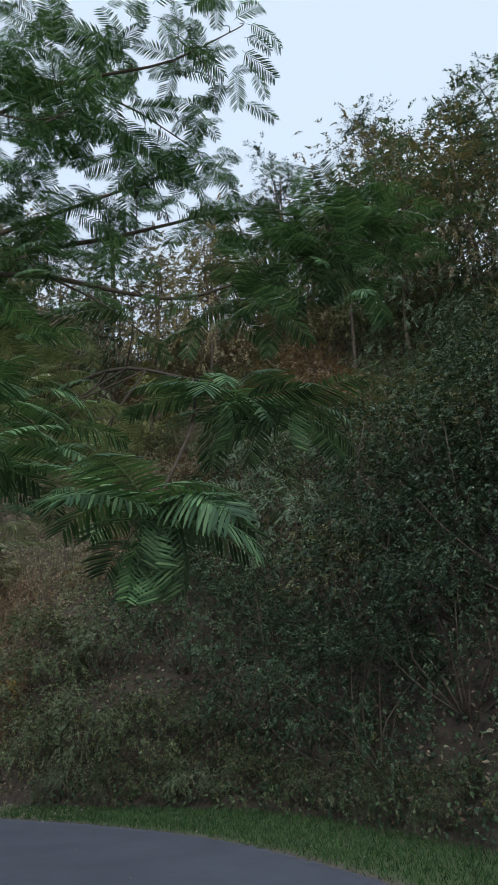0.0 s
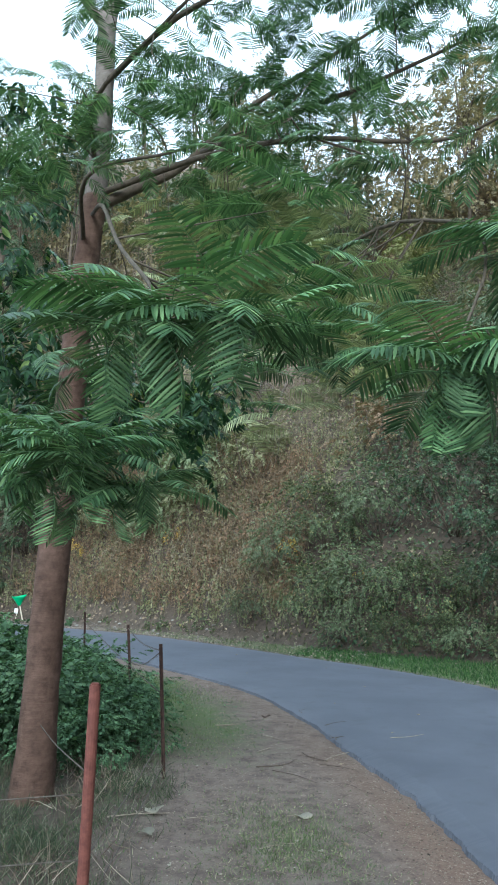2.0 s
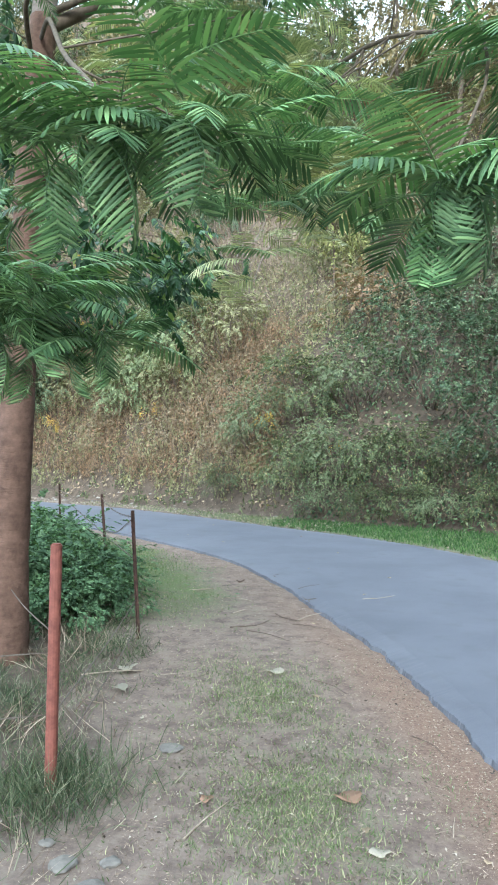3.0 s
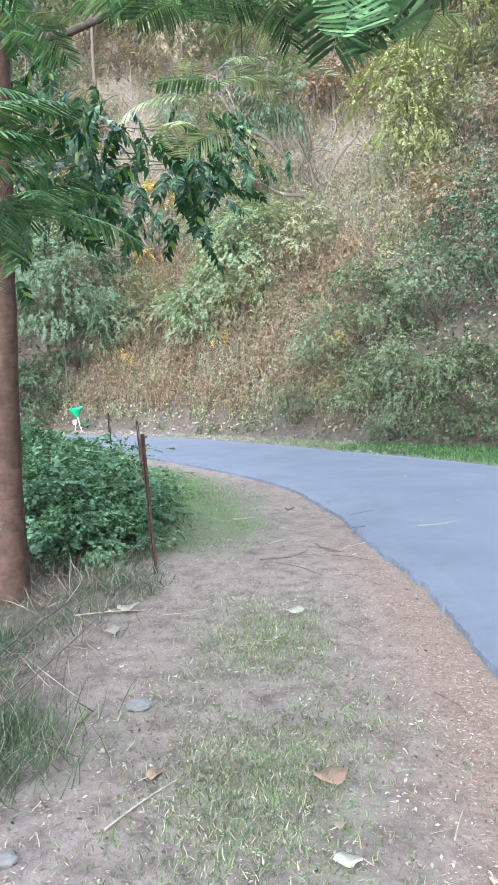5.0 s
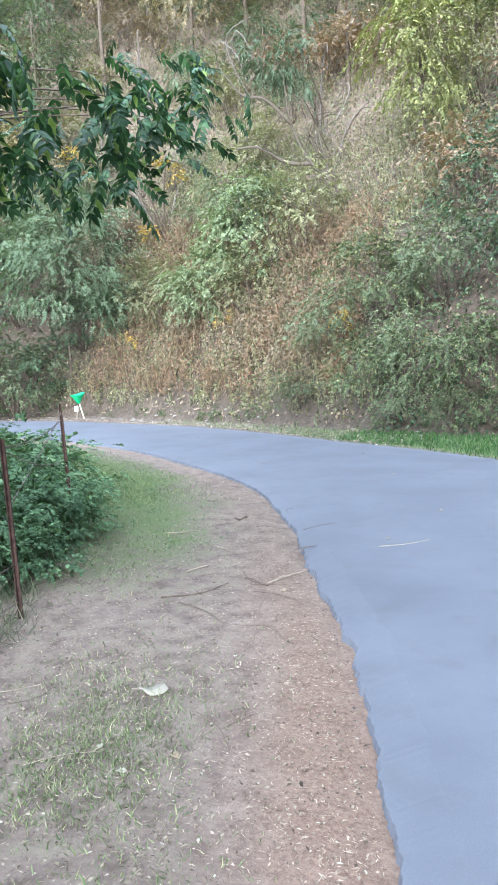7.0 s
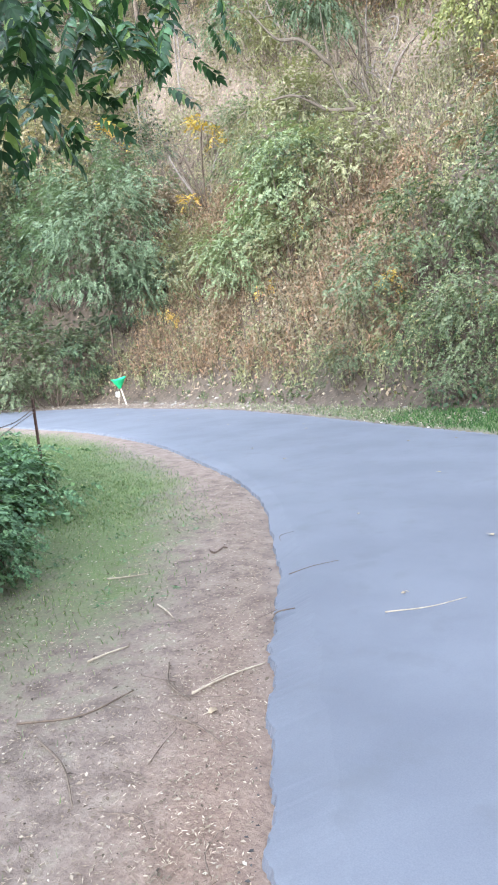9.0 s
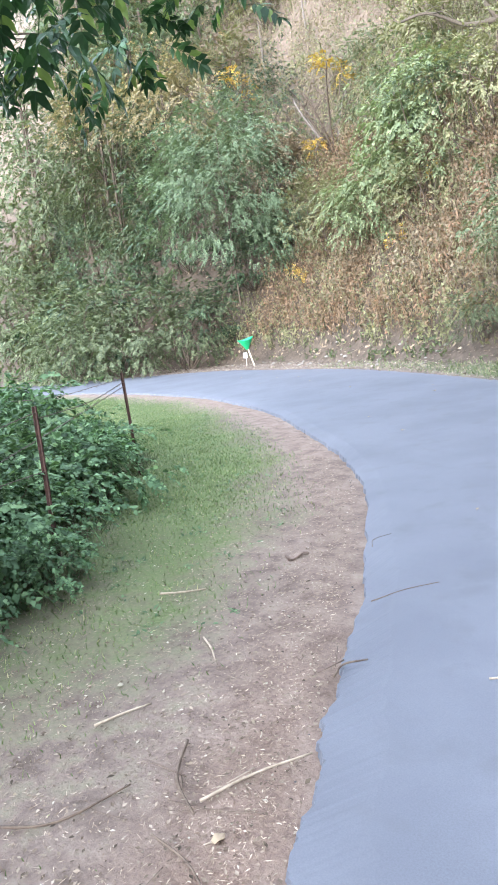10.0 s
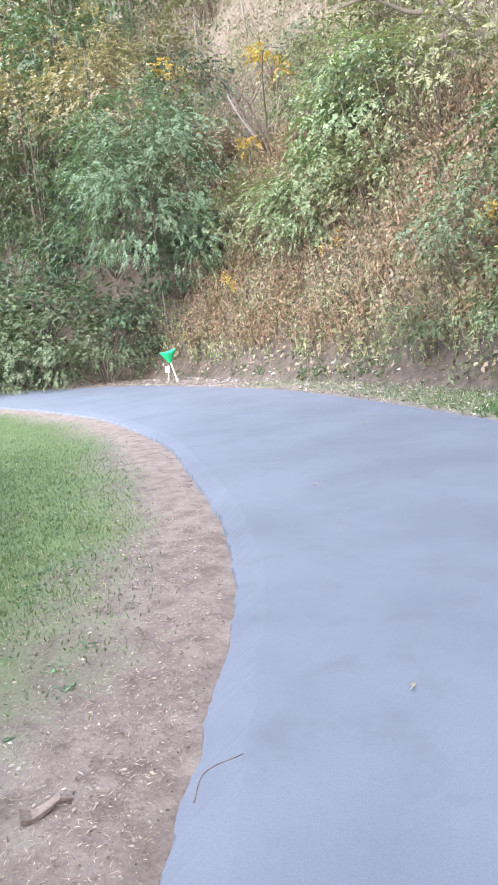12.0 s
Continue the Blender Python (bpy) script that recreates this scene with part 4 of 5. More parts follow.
def cluster(c, n, size=1.0, tip_droop=0.0, folded=0, spread=0.05, twig=True, light=False):
    """A whorl of fronds about c."""
    c = np.asarray(c, float)
    if twig:
        near = TWIGPTS[np.argmin(np.linalg.norm(TWIGPTS - c, axis=1))]
        if np.linalg.norm(near - c) > 0.12:
            tree_tube("twig", [near, (near + c) / 2 + mg.normal(0, 0.08, 3) * [1, 1, 0.3], c], 0.007, 0.003, 7, 5, TWIG)
    a0 = mg.uniform(0, 6.28)
    for i in range(n + folded):
        a = a0 + i * 2.399 + mg.normal(0, 0.2)
        hang = i >= n
        me = LIGHT[i % 4] if light else FRONDS[4] if hang else FRONDS[int(mg.choice([0, 0, 1, 1, 2, 3]))]
        f = part("frond", me, None, mimosa)
        pitch = 0.9 + mg.uniform(0, 0.4) if hang else mg.uniform(-0.35, 0.3) + tip_droop
        p = c - BASE + mg.normal(0, spread, 3)
        f.matrix_basis = Matrix.LocRotScale(p, Euler((mg.normal(0, 0.25), pitch, a)), [size * mg.uniform(0.8, 1.15)] * 3)


cluster((-1.5, 1.27, 3.1), 15, 1.1, 0.0, 6, 0.05, twig=False)
cluster((-1.72, 1.25, 3.02), 6, 0.95, 0.0, 3, 0.06, twig=False)
cluster((-1.2, 1.42, 3.1), 7, 0.95, 0.05, 3, 0.06, twig=False)
cluster((-0.25, 1.68, 2.85), 17, 1.05, 0.0, 8, 0.05, twig=False)
cluster((0.02, 2.4, 3.7), 14, 0.95, 0.05, 1)
cluster((0.45, 2.6, 3.72), 12, 0.9, 0.1, 1)
cluster((-2.45, 2.05, 2.62), 14, 0.95, 0.05, 2)
cluster((-2.85, 2.0, 2.85), 10, 0.9)
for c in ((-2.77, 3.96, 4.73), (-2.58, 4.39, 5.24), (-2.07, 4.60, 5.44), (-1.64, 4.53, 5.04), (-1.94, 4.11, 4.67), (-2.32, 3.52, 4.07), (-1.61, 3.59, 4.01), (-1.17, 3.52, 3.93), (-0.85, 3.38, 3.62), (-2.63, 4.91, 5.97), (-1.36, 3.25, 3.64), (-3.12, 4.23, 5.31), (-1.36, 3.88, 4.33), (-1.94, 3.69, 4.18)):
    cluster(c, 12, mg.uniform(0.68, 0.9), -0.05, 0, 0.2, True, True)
cluster((-2.85, 3.2, 4.0), 12, 0.95, 0.1, 0, 0.12)
cluster((-3.1, 2.9, 3.5), 10, 0.95, 0.1, 0, 0.12)
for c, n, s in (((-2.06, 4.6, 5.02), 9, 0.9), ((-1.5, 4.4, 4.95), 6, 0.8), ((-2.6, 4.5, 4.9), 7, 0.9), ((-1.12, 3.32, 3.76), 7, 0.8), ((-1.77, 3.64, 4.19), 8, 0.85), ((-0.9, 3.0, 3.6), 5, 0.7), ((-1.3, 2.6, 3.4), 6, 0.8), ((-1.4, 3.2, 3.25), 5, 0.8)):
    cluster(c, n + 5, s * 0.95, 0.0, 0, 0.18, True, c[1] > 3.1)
for c in ((-1.62, 3.2, 7.6), (-0.96, 3.42, 7.6), (-0.3, 3.54, 7.45), (0.02, 3.56, 8.1), (-1.37, 2.76, 6.2), (-1.36, 3.29, 5.7), (-0.68, 3.99, 6.8), (-0.24, 4.55, 7.4), (0.83, 4.04, 6.1), (1.26, 3.98, 5.85), (0.4, 4.07, 5.75),
          (1.5, 4.2, 6.25), (0.13, 4.07, 5.3), (-1.57, 3.22, 5.25), (-1.12, 2.32, 3.2), (-1.33, 2.77, 3.75), (-1.43, 3.8, 4.45), (-2.57, 3.84, 7.4), (-1.88, 3.6, 6.9), (-1.54, 3.72, 6.5), (-1.96, 3.57, 5.95), (-3.26, 4.61, 6.95),
          (-3.9, 3.59, 6.6), (-0.45, 4.45, 7.4), (-0.99, 4.37, 7.2), (-3.07, 4.71, 6.0), (-2.58, 4.39, 5.4), (-4.04, 3.47, 6.2), (-3.1, 2.94, 5.3), (0.9, 3.7, 5.6), (-1.8, 3.0, 5.6), (-2.3, 3.2, 6.3), (-2.2, 3.1, 5.1),
          (-1.0, 3.0, 6.8), (-1.9, 2.7, 7.0), (-2.6, 3.0, 7.8), (-3.4, 3.3, 7.2), (-4.4, 3.4, 5.6), (-1.2, 4.2, 8.2), (-2.2, 4.3, 8.4), (-3.0, 4.4, 9.3), (-3.8, 3.9, 9.6), (-4.6, 3.6, 8.6), (-0.6, 3.3, 5.1)):
    cluster(c, int(mg.integers(7, 11)), mg.uniform(0.62, 0.85), 0.1, 0, 0.22)
    cluster(np.array(c) + mg.normal(0, 0.3, 3), int(mg.integers(6, 9)), mg.uniform(0.6, 0.8), 0.1, 0, 0.2)

# the dense upper sprays that hang against the sky
for c in ((-1.92, 3.5, 8.2), (-1.25, 4.3, 9.0), (-0.65, 3.7, 8.45), (0.2, 3.5, 8.05), (-1.85, 3.9, 7.7), (-1.0, 4.1, 7.4), (-1.65, 3.5, 6.7), (-0.8, 3.7, 6.6), (-1.65, 3.5, 5.85), (-1.4, 3.9, 6.15), (-1.2, 4.3, 6.1), (-1.8, 3.7, 5.6),
          (0.12, 3.7, 6.2), (0.42, 4.0, 6.2), (0.76, 4.3, 6.5), (1.0, 3.85, 6.1), (1.35, 4.15, 6.25), (1.4, 3.7, 5.7), (0.6, 4.0, 5.8), (1.05, 4.3, 6.0), (1.15, 3.85, 5.5), (0.1, 4.15, 6.0), (0.25, 3.7, 5.2)):
    cluster(c, int(mg.integers(5, 8)) if c[2] > 6.55 else 9, mg.uniform(0.6, 0.8), 0.15, 0, 0.16)
# the low tiers in front of the trunk
for c, n, f in (((-2.42, 2.25, 2.75), 10, 2), ((-2.75, 2.3, 2.5), 10, 3), ((-2.2, 2.35, 2.45), 8, 4), ((-3.0, 2.5, 2.9), 8, 1)):
    cluster(c, n, 0.95, 0.0, f, 0.07)


# ---------- the walnut tree behind the fence ----------
walnut = new("walnut_tree")
WB = np.array([-8.2, 6.8, 0])
walnut.location = WB
tagged(walnut, "walnut tree behind the fence, dark drooping pinnate leaves", "tree")
part("trunk", tube_mesh("trunk", [(0, 0, -0.2), (0.1, 0, 2.2), (0.3, 0.2, 5.0), (0.4, 0.4, 8.0)], 0.16, 0.06, 16, 10, 0.04, mg), STEMS, walnut)
wtips = [(-6.5, 6.9, 4.0), (-7.1, 8.4, 4.5), (-6.6, 8.9, 4.4), (-4.4, 7.5, 4.25), (-5.1, 9.7, 4.8), (-4.3, 5.8, 4.2), (-5.6, 5.9, 4.2), (-5.2, 9.3, 5.2), (-6.3, 9.5, 4.4), (-4.75, 8.0, 4.35), (-5.6, 11.0, 5.3), (-5.4, 7.2, 4.3), (-5.9, 8.0, 4.6), (-5.0, 6.6, 4.5), (-6.3, 5.6, 5.0), (-7.0, 6.2, 4.6), (-6.9, 4.9, 5.6), (-6.0, 7.4, 5.3), (-7.6, 7.4, 5.2), (-7.5, 9.2, 5.0), (-5.0, 8.6, 4.7), (-6.6, 4.9, 3.6), (-7.2, 5.4, 3.2), (-7.6, 6.2, 2.6), (-6.9, 5.9, 2.4), (-8.2, 5.4, 3.6), (-8.6, 5.0, 2.8), (-7.9, 4.8, 4.4), (-8.4, 8.2, 4.0), (-6.2, 6.3, 6.0), (-7.4, 5.6, 6.4), (-5.3, 10.2, 5.6), (-5.97, 5.35, 8.1), (-5.85, 5.46, 7.3), (-6.05, 5.3, 6.7), (-6.15, 5.85, 6.4), (-5.96, 5.35, 5.5), (-5.7, 4.95, 4.7), (-6.1, 5.9, 4.9), (-6.2, 6.4, 4.8), (-5.95, 5.4, 4.2), (-6.5, 5.2, 7.5), (-6.6, 5.6, 5.8)]
for i, t in enumerate(wtips):
    t = np.array(t) - WB
    s = np.array([0.25, 0.15, min(max(t[2] - 0.6, 1.8), 5.5)])
    m = (s + t) / 2 + [0, 0, 0.45]
    if i % 2 == 0 or i < 12:
        part("limb", tube_mesh("limb", [s, m, t + [0, 0, 0.08]], 0.02, 0.005, 9, 6), STEMS, walnut)


def pinnate_mesh(name, seed):
    """A compound leaf along +x: paired pointed leaflets hanging from a drooping rib."""
    g = np.random.default_rng(seed)
    s = np.linspace(0, 1, 8)
    rib = np.column_stack([0.36 * s, 0.02 * np.sin(3 * s + seed), -0.16 * s ** 2])
    P, A, L = [], [], []
    for i in range(2, 8):
        for sg in (-1, 1):
            P.append(rib[i])
            A.append((0.55, sg * 0.8, -0.55 + g.normal(0, 0.2)))
            L.append(0.165 * g.uniform(0.8, 1.2) * (1 - 0.25 * abs(i - 4.5) / 3))
    P.append(rib[7])
    A.append((0.8, 0, -0.6))
    L.append(0.16)
    P, A, L = np.array(P), unit(np.array(A)), np.array(L)
    N = unit(np.column_stack([g.normal(0.2, 0.2, len(P)), g.normal(0, 0.2, len(P)), np.ones(len(P))]))
    S = unit(np.cross(A, N))
    V, F = [], []
    for p, a, n, sd, l in zip(P, A, np.cross(S, A), S, L):
        o = len(V)
        w = l * 0.42
        V += [p, p + a * l * 0.28 + sd * w * 0.48 + n * w * 0.12, p + a * l * 0.62 + sd * w * 0.36 + n * w * 0.06, p + a * l - n * l * 0.12, p + a * l * 0.62 - sd * w * 0.36 + n * w * 0.06, p + a * l * 0.28 - sd * w * 0.48 + n * w * 0.12, p + a * l * 0.3, p + a * l * 0.63]
        F += [(o, o + 1, o + 6), (o, o + 6, o + 5), (o + 1, o + 2, o + 7), (o + 1, o + 7, o + 6), (o + 6, o + 7, o + 4), (o + 6, o + 4, o + 5), (o + 2, o + 3, o + 7), (o + 7, o + 3, o + 4)]
    rv, rf = tube(rib, 0.003, 0.0015, 7, 4)
    o = len(V)
    me = bpy.data.meshes.new(name)
    me.from_pydata([tuple(v) for v in V] + [tuple(v) for v in rv], [], F + [tuple(i + o for i in (q if q[0] != q[3] else q[:3])) for q in rf])
    me.materials.append(WALNUT)
    return me


PINN = [pinnate_mesh("compound_leaf", i) for i in range(4)]
wg = np.random.default_rng(31)
for t in wtips:
    t = np.array(t) - WB
    for i in range(12):
        f = part("compound_leaf", PINN[i % 4], None, walnut)
        p = t + wg.normal(0, 0.27, 3) + [0, 0, 0.04]
        f.matrix_basis = Matrix.LocRotScale(p, Euler((wg.normal(0, 0.4), wg.uniform(-0.2, 0.9), wg.uniform(0, 6.28))), [wg.uniform(0.75, 1.25)] * 3)

# ---------- the fence ----------
def t_post(name, label, foot, top):
    """A rusty rolled-steel T post with studs and a top chamfer."""
    bm = bmesh.new()
    h = top[2] - foot[2] + 0.25
    prof = [(-0.021, -0.004), (0.021, -0.004), (0.021, 0.002), (0.004, 0.003), (0.003, 0.026), (-0.003, 0.026), (-0.004, 0.003), (-0.021, 0.002)]
    lo = [bm.verts.new((x, y, 0)) for x, y in prof]
    hi = [bm.verts.new((x, y, h)) for x, y in prof]
    for i in range(8):
        j = (i + 1) % 8
        bm.faces.new((lo[i], lo[j], hi[j], hi[i]))
    bm.faces.new(hi)
    bm.faces.new(lo[::-1])
    e = new(name)
    tagged(e, label, "fence post", "fence posts")
    part("shaft", bm, RUST, e)
    for k in range(int(h / 0.06)):
        st = bmesh.new()
        bmesh.ops.create_cube(st, size=1, matrix=Matrix.LocRotScale((0, -0.007, 0.3 + k * 0.055), None, (0.016, 0.008, 0.02)))
        if 0.3 + k * 0.055 < h - 0.02:
            part("stud", st, RUST, e)
        else:
            st.free()
    up = Vector(top) - Vector(foot)
    q = up.to_track_quat("Z", "Y")
    e.matrix_basis = Matrix.Translation(Vector(foot) - up.normalized() * 0.25) @ q.to_matrix().to_4x4() @ pose(0, 0, 0, 0, 0, 40)
    return e


P1f, P1t = (-3.45, 5.07, 0.0), (-3.56, 5.13, 1.25)
P2f, P2t = (-5.22, 7.4, 0.0), (-5.42, 7.55, 1.26)
P3f, P3t = (-7.63, 9.75, 0.0), (-7.7, 9.8, 1.26)
t_post("fence_post", "rusty steel T post at the path's edge", P1f, P1t)
t_post("fence_post", "rusty steel T post half hidden in brambles", P2f, P2t)
t_post("fence_post", "dark steel T post in the grass with creeper at its top", P3f, P3t)
t_post("fence_post", "dark steel T post deep in the brambles", (-9.6, 8.9, 0.0), (-9.65, 8.95, 1.3))

# the red post
bm = bmesh.new()
bmesh.ops.create_cone(bm, cap_ends=True, segments=14, radius1=0.033, radius2=0.031, depth=1.5)
bmesh.ops.bevel(bm, geom=[e for e in bm.edges if all(v.co.z > 0.6 for v in e.verts)], offset=0.008, segments=2, affect="EDGES")
for v in bm.verts:
    v.co.x += 0.006 * math.sin(v.co.z * 5)
red = part("red_post", bm, REDPAINT)
tagged(red, "weathered round fence post in faded red paint", "fence post", "fence posts")
red.matrix_basis = pose(-2.30, 2.09, 0.58, 0, 1.5, 0)


def wire(name, a, b, sag, barbs=True):
    a, b = np.array(a), np.array(b)
    m = (a + b) / 2 - [0, 0, sag]
    e = part(name, tube_mesh(name, [a, m, b], 0.0042, 0.0042, 14, 5), WIRE)
    tagged(e, "rusty barbed wire strand strung between fence posts" if barbs else "thin slack wire strand of the fence", "wire", "fence wires")
    if barbs:
        L = np.linalg.norm(b - a)
        for i in range(1, int(L / 0.13)):
            k = i * 0.13 / L
            c = (1 - k) ** 2 * a + 2 * k * (1 - k) * (m * 2 - (a + b) / 2) + k * k * b
            bc = part("barb", BARB, WIRE, e)
            bc.matrix_basis = Matrix.LocRotScale(c, Euler((i * 1.3, i * 0.7, i * 2.1)), None)
    return e


bv, bf = join([tube([(-0.016, 0, -0.008), (0, 0, 0), (0.016, 0, 0.008)], 0.002, 0.001, 3, 4), tube([(0, -0.016, 0.006), (0, 0, 0), (0, 0.016, -0.006)], 0.002, 0.001, 3, 4)])
BARB = bpy.data.meshes.new("barb")
BARB.from_pydata([tuple(v) for v in bv], [], bf)


def on_post(f, t, h):
    f, t = np.array(f), np.array(t)
    return f + (t - f) * h / 1.27


wire("barbed_wire", on_post(P1f, P1t, 1.2), on_post(P2f, P2t, 1.2), 0.06)
wire("barbed_wire", on_post(P1f, P1t, 1.18), on_post(P2f, P2t, 0.75), 0.08)
wire("barbed_wire", on_post(P1f, P1t, 0.78), on_post(P3f, P3t, 1.1), 0.02)
wire("barbed_wire", on_post(P2f, P2t, 1.15), on_post(P3f, P3t, 1.15), 0.05)
wire("barbed_wire", on_post(P3f, P3t, 1.2), (-9.62, 8.92, 1.1), 0.08)
wire("wire", (-2.30, 2.09, 0.42), on_post(P1f, P1t, 0.38), 0.03, False)
wire("wire", (-2.30, 2.09, 0.16), on_post(P1f, P1t, 0.12), 0.02, False)
wire("wire", (-2.30, 2.09, 0.85), (-4.3, 4.2, 0.62), 0.03, False)
wire("wire", (-2.30, 2.09, 0.42), (-4.6, 0.6, 0.5), 0.05, False)
wire("wire", (-2.30, 2.09, 0.75), (-4.6, 0.6, 0.8), 0.05, False)

# ---------- the marker across the road ----------
marker = new("roadside_marker")
marker.location = (-20.1, 23.35, float(ground_z(-20.1, 23.35)))
tagged(marker, "green crumpled plastic on a leaning pale wooden stake", "marker")
bm = bmesh.new()
bmesh.ops.create_cube(bm, size=1, matrix=Matrix.LocRotScale((0, 0, 0.42), Euler((0, 0, 0.3)), (0.05, 0.03, 1.0)))
bmesh.ops.bevel(bm, geom=bm.edges[:], offset=0.004, segments=1, affect="EDGES")
s = part("stake", bm, STAKEWOOD, marker)
s.rotation_euler = (0, radians(-13), radians(38))
gv, gf = [], []
for i in range(9):
    for j in range(18):
        th = j / 18 * 2 * math.pi
        k = i / 8
        r = 0.05 + 0.25 * k ** 1.1 + 0.03 * k * math.sin(3 * th + 1) + 0.02 * k * math.sin(7 * th)
        gv.append((r * math.cos(th), 0.55 * r * math.sin(th), 0.40 * k + 0.025 * k * math.sin(2 * th + 0.6)))
for i in range(8):
    for j in range(18):
        q = (j + 1) % 18
        gf.append((i * 18 + j, i * 18 + q, (i + 1) * 18 + q, (i + 1) * 18 + j))
me = bpy.data.meshes.new("plastic_hood")
me.from_pydata(gv, [], gf)
hood = part("plastic_hood", smooth(me), GREENCLOTH, marker, "crumpled green plastic hood")
hood.location = (-0.14, -0.1, 0.62)
hood.rotation_euler = (0.12, -0.1, radians(38))
sol = hood.modifiers.new("thickness", "SOLIDIFY")
sol.thickness = 0.012
bm = bmesh.new()
bmesh.ops.create_cube(bm, size=1, matrix=Matrix.LocRotScale((0, 0, 0), None, (0.15, 0.012, 0.2)))
tagp = part("tag", bm, WHITETAG, marker, "small white tag")
tagp.location, tagp.rotation_euler = (-0.2, -0.2, 0.42), (0.1, 0.1, radians(38))
leg = part("stake", tube_mesh("stake", [(-0.22, -0.2, -0.05), (-0.17, -0.15, 0.55)], 0.014, 0.012, 5, 6), STAKEWOOD, marker)

# ---------- brambles, tall grass and litter along the path ----------
bramble = []
for i in range(3):
    e = shrub("bramble_bush", "leafy green brambles grown through the wire fence", BRAMBLE, 4600, (0.95, 0.85, 0.66), 0.078, 301 + i, "bramble", clumps=34, spread=0.3, droop=0.4, low=-0.3, stems=16, thick=0.009, lift=0.55, aspect=0.7)
    bramble.append(e)
bl = [[], [], []]
for i, (x, y, s) in enumerate(((-4.75, 5.85, 0.6), (-5.4, 5.3, 0.8), (-5.1, 6.6, 0.65), (-6.0, 6.4, 0.9), (-6.0, 7.3, 0.7), (-6.9, 7.6, 0.9), (-6.9, 8.5, 0.7), (-7.7, 8.7, 0.85), (-6.3, 5.0, 1.0), (-7.6, 6.3, 1.1), (-8.6, 7.8, 1.1), (-6.1, 3.9, 0.9), (-7.4, 4.4, 1.2), (-9.0, 5.6, 1.4), (-9.5, 8.9, 1.0), (-10.4, 7.2, 1.4), (-4.6, 5.1, 0.5), (-11.0, 9.4, 1.2), (-9.2, 10.0, 0.6), (-6.8, 2.4, 1.1), (-5.8, 2.8, 0.8), (-4.25, 5.65, 0.4), (-4.9, 7.1, 0.4), (-12.5, 8.4, 1.3))):
    bl[i % 3].append(at(x, y, i * 1.7, s, z=0.0))
for p, v in zip(bramble, bl):
    plant(p, v, "brambles along the fence")


def blades(name, label, mat, P, h, g, width=0.006, lean=0.45, cat="grass"):
    n = len(P)
    A = np.column_stack([g.normal(0, lean, (n, 2)), np.ones(n)])
    L = h * g.uniform(0.45, 1.35, n)
    V, F = blade_arrays(P, A, g.normal(0, 1, (n, 3)), L, width * g.uniform(0.7, 1.4, n), g.uniform(0.1, 0.45, n)[:, None])
    return tagged(part(name, mesh_np(name, V, F), mat), label, cat, kind="stuff")


def flat_points(n, x0, x1, y0, y1, g, weight):
    x, y = g.uniform(x0, x1, n), g.uniform(y0, y1, n)
    road = (line_distance(NEAR, x, y) > -0.04) & (line_distance(FAR, x, y) < 0.06)
    ok = (g.uniform(0, 1, n) < weight(x, y)) & ~road
    x, y = x[ok], y[ok]
    return np.column_stack([x, y, ground_z(x, y) - 0.004])


g = np.random.default_rng(53)


def patchy(x, y):
    strip = 0.8 * np.exp(-((x + 0.55 * y - 0.45) / 0.6) ** 2) * np.clip((5.4 - y) / 2.5, 0, 1)
    return np.clip(np.maximum(strip, turf_amount(x, y)) * (0.55 + 0.9 * waves(2.2 * x, 2.0 * y)), 0, 1)


blades("grass", "short patchy grass on the inner verge", GRASS, flat_points(230000, -12, 0.6, -0.5, 15, g, patchy), 0.034, g, 0.005)
blades("grass", "short green grass on the far verge under the bank", VERGE, flat_points(55000, -6, 5, 8, 20, g, lambda x, y: np.where((line_distance(FAR, x, y) > 0) & (line_distance(TOE, x, y) < 0.3), turf_amount(x, y), 0)), 0.09, g, 0.012)
blades("grass", "dull half-dry grass along the foot of the cut bank", DULLGRASS, flat_points(40000, -15, -6, 12, 22, g, lambda x, y: np.where((line_distance(FAR, x, y) > 0) & (line_distance(TOE, x, y) < 0.3), turf_amount(x, y), 0)), 0.08, g, 0.011)
blades("grass", "mown green grass inside the bend", GRASS, flat_points(190000, -20, -4, 8.5, 17.0, g, lambda x, y: np.clip((-line_distance(NEAR, x, y) - 0.3) / 1.0, 0, 1) * np.clip((y - 8.4 - 0.25 * (x + 5)) / 1.5, 0, 1)), 0.03, g, 0.006)


blades("tall_grass", "tall rank grass, half dry, round the red post and trunk", TALLGRASS, flat_points(90000, -7.5, -1.3, 0.0, 5.6, g, lambda x, y: np.interp(y, [1.0, 2.4], [0.5, 1]) * fence_side(x, y) * np.clip(0.45 + 0.9 * waves(3 * x, 3 * y), 0.06, 1)), 0.15, g, 0.004, 0.85)
blades("dry_stalks", "bleached dead grass stalks leaning among the tall grass", STRAW, flat_points(26000, -7.5, -1.3, 0.0, 6.0, g, lambda x, y: fence_side(x, y) * np.clip(0.1 + 0.8 * waves(2.3 * x + 1, 2.6 * y), 0, 0.5)), 0.26, g, 0.005, 1.0)
blades("tall_grass", "rank grass grown up round the foot of the red post", TALLGRASS, flat_points(7500, -3.0, -1.7, 1.4, 2.8, g, lambda x, y: np.exp(-((x + 2.3) ** 2 + (y - 2.08) ** 2) / 0.10)), 0.26, g, 0.004, 0.6)
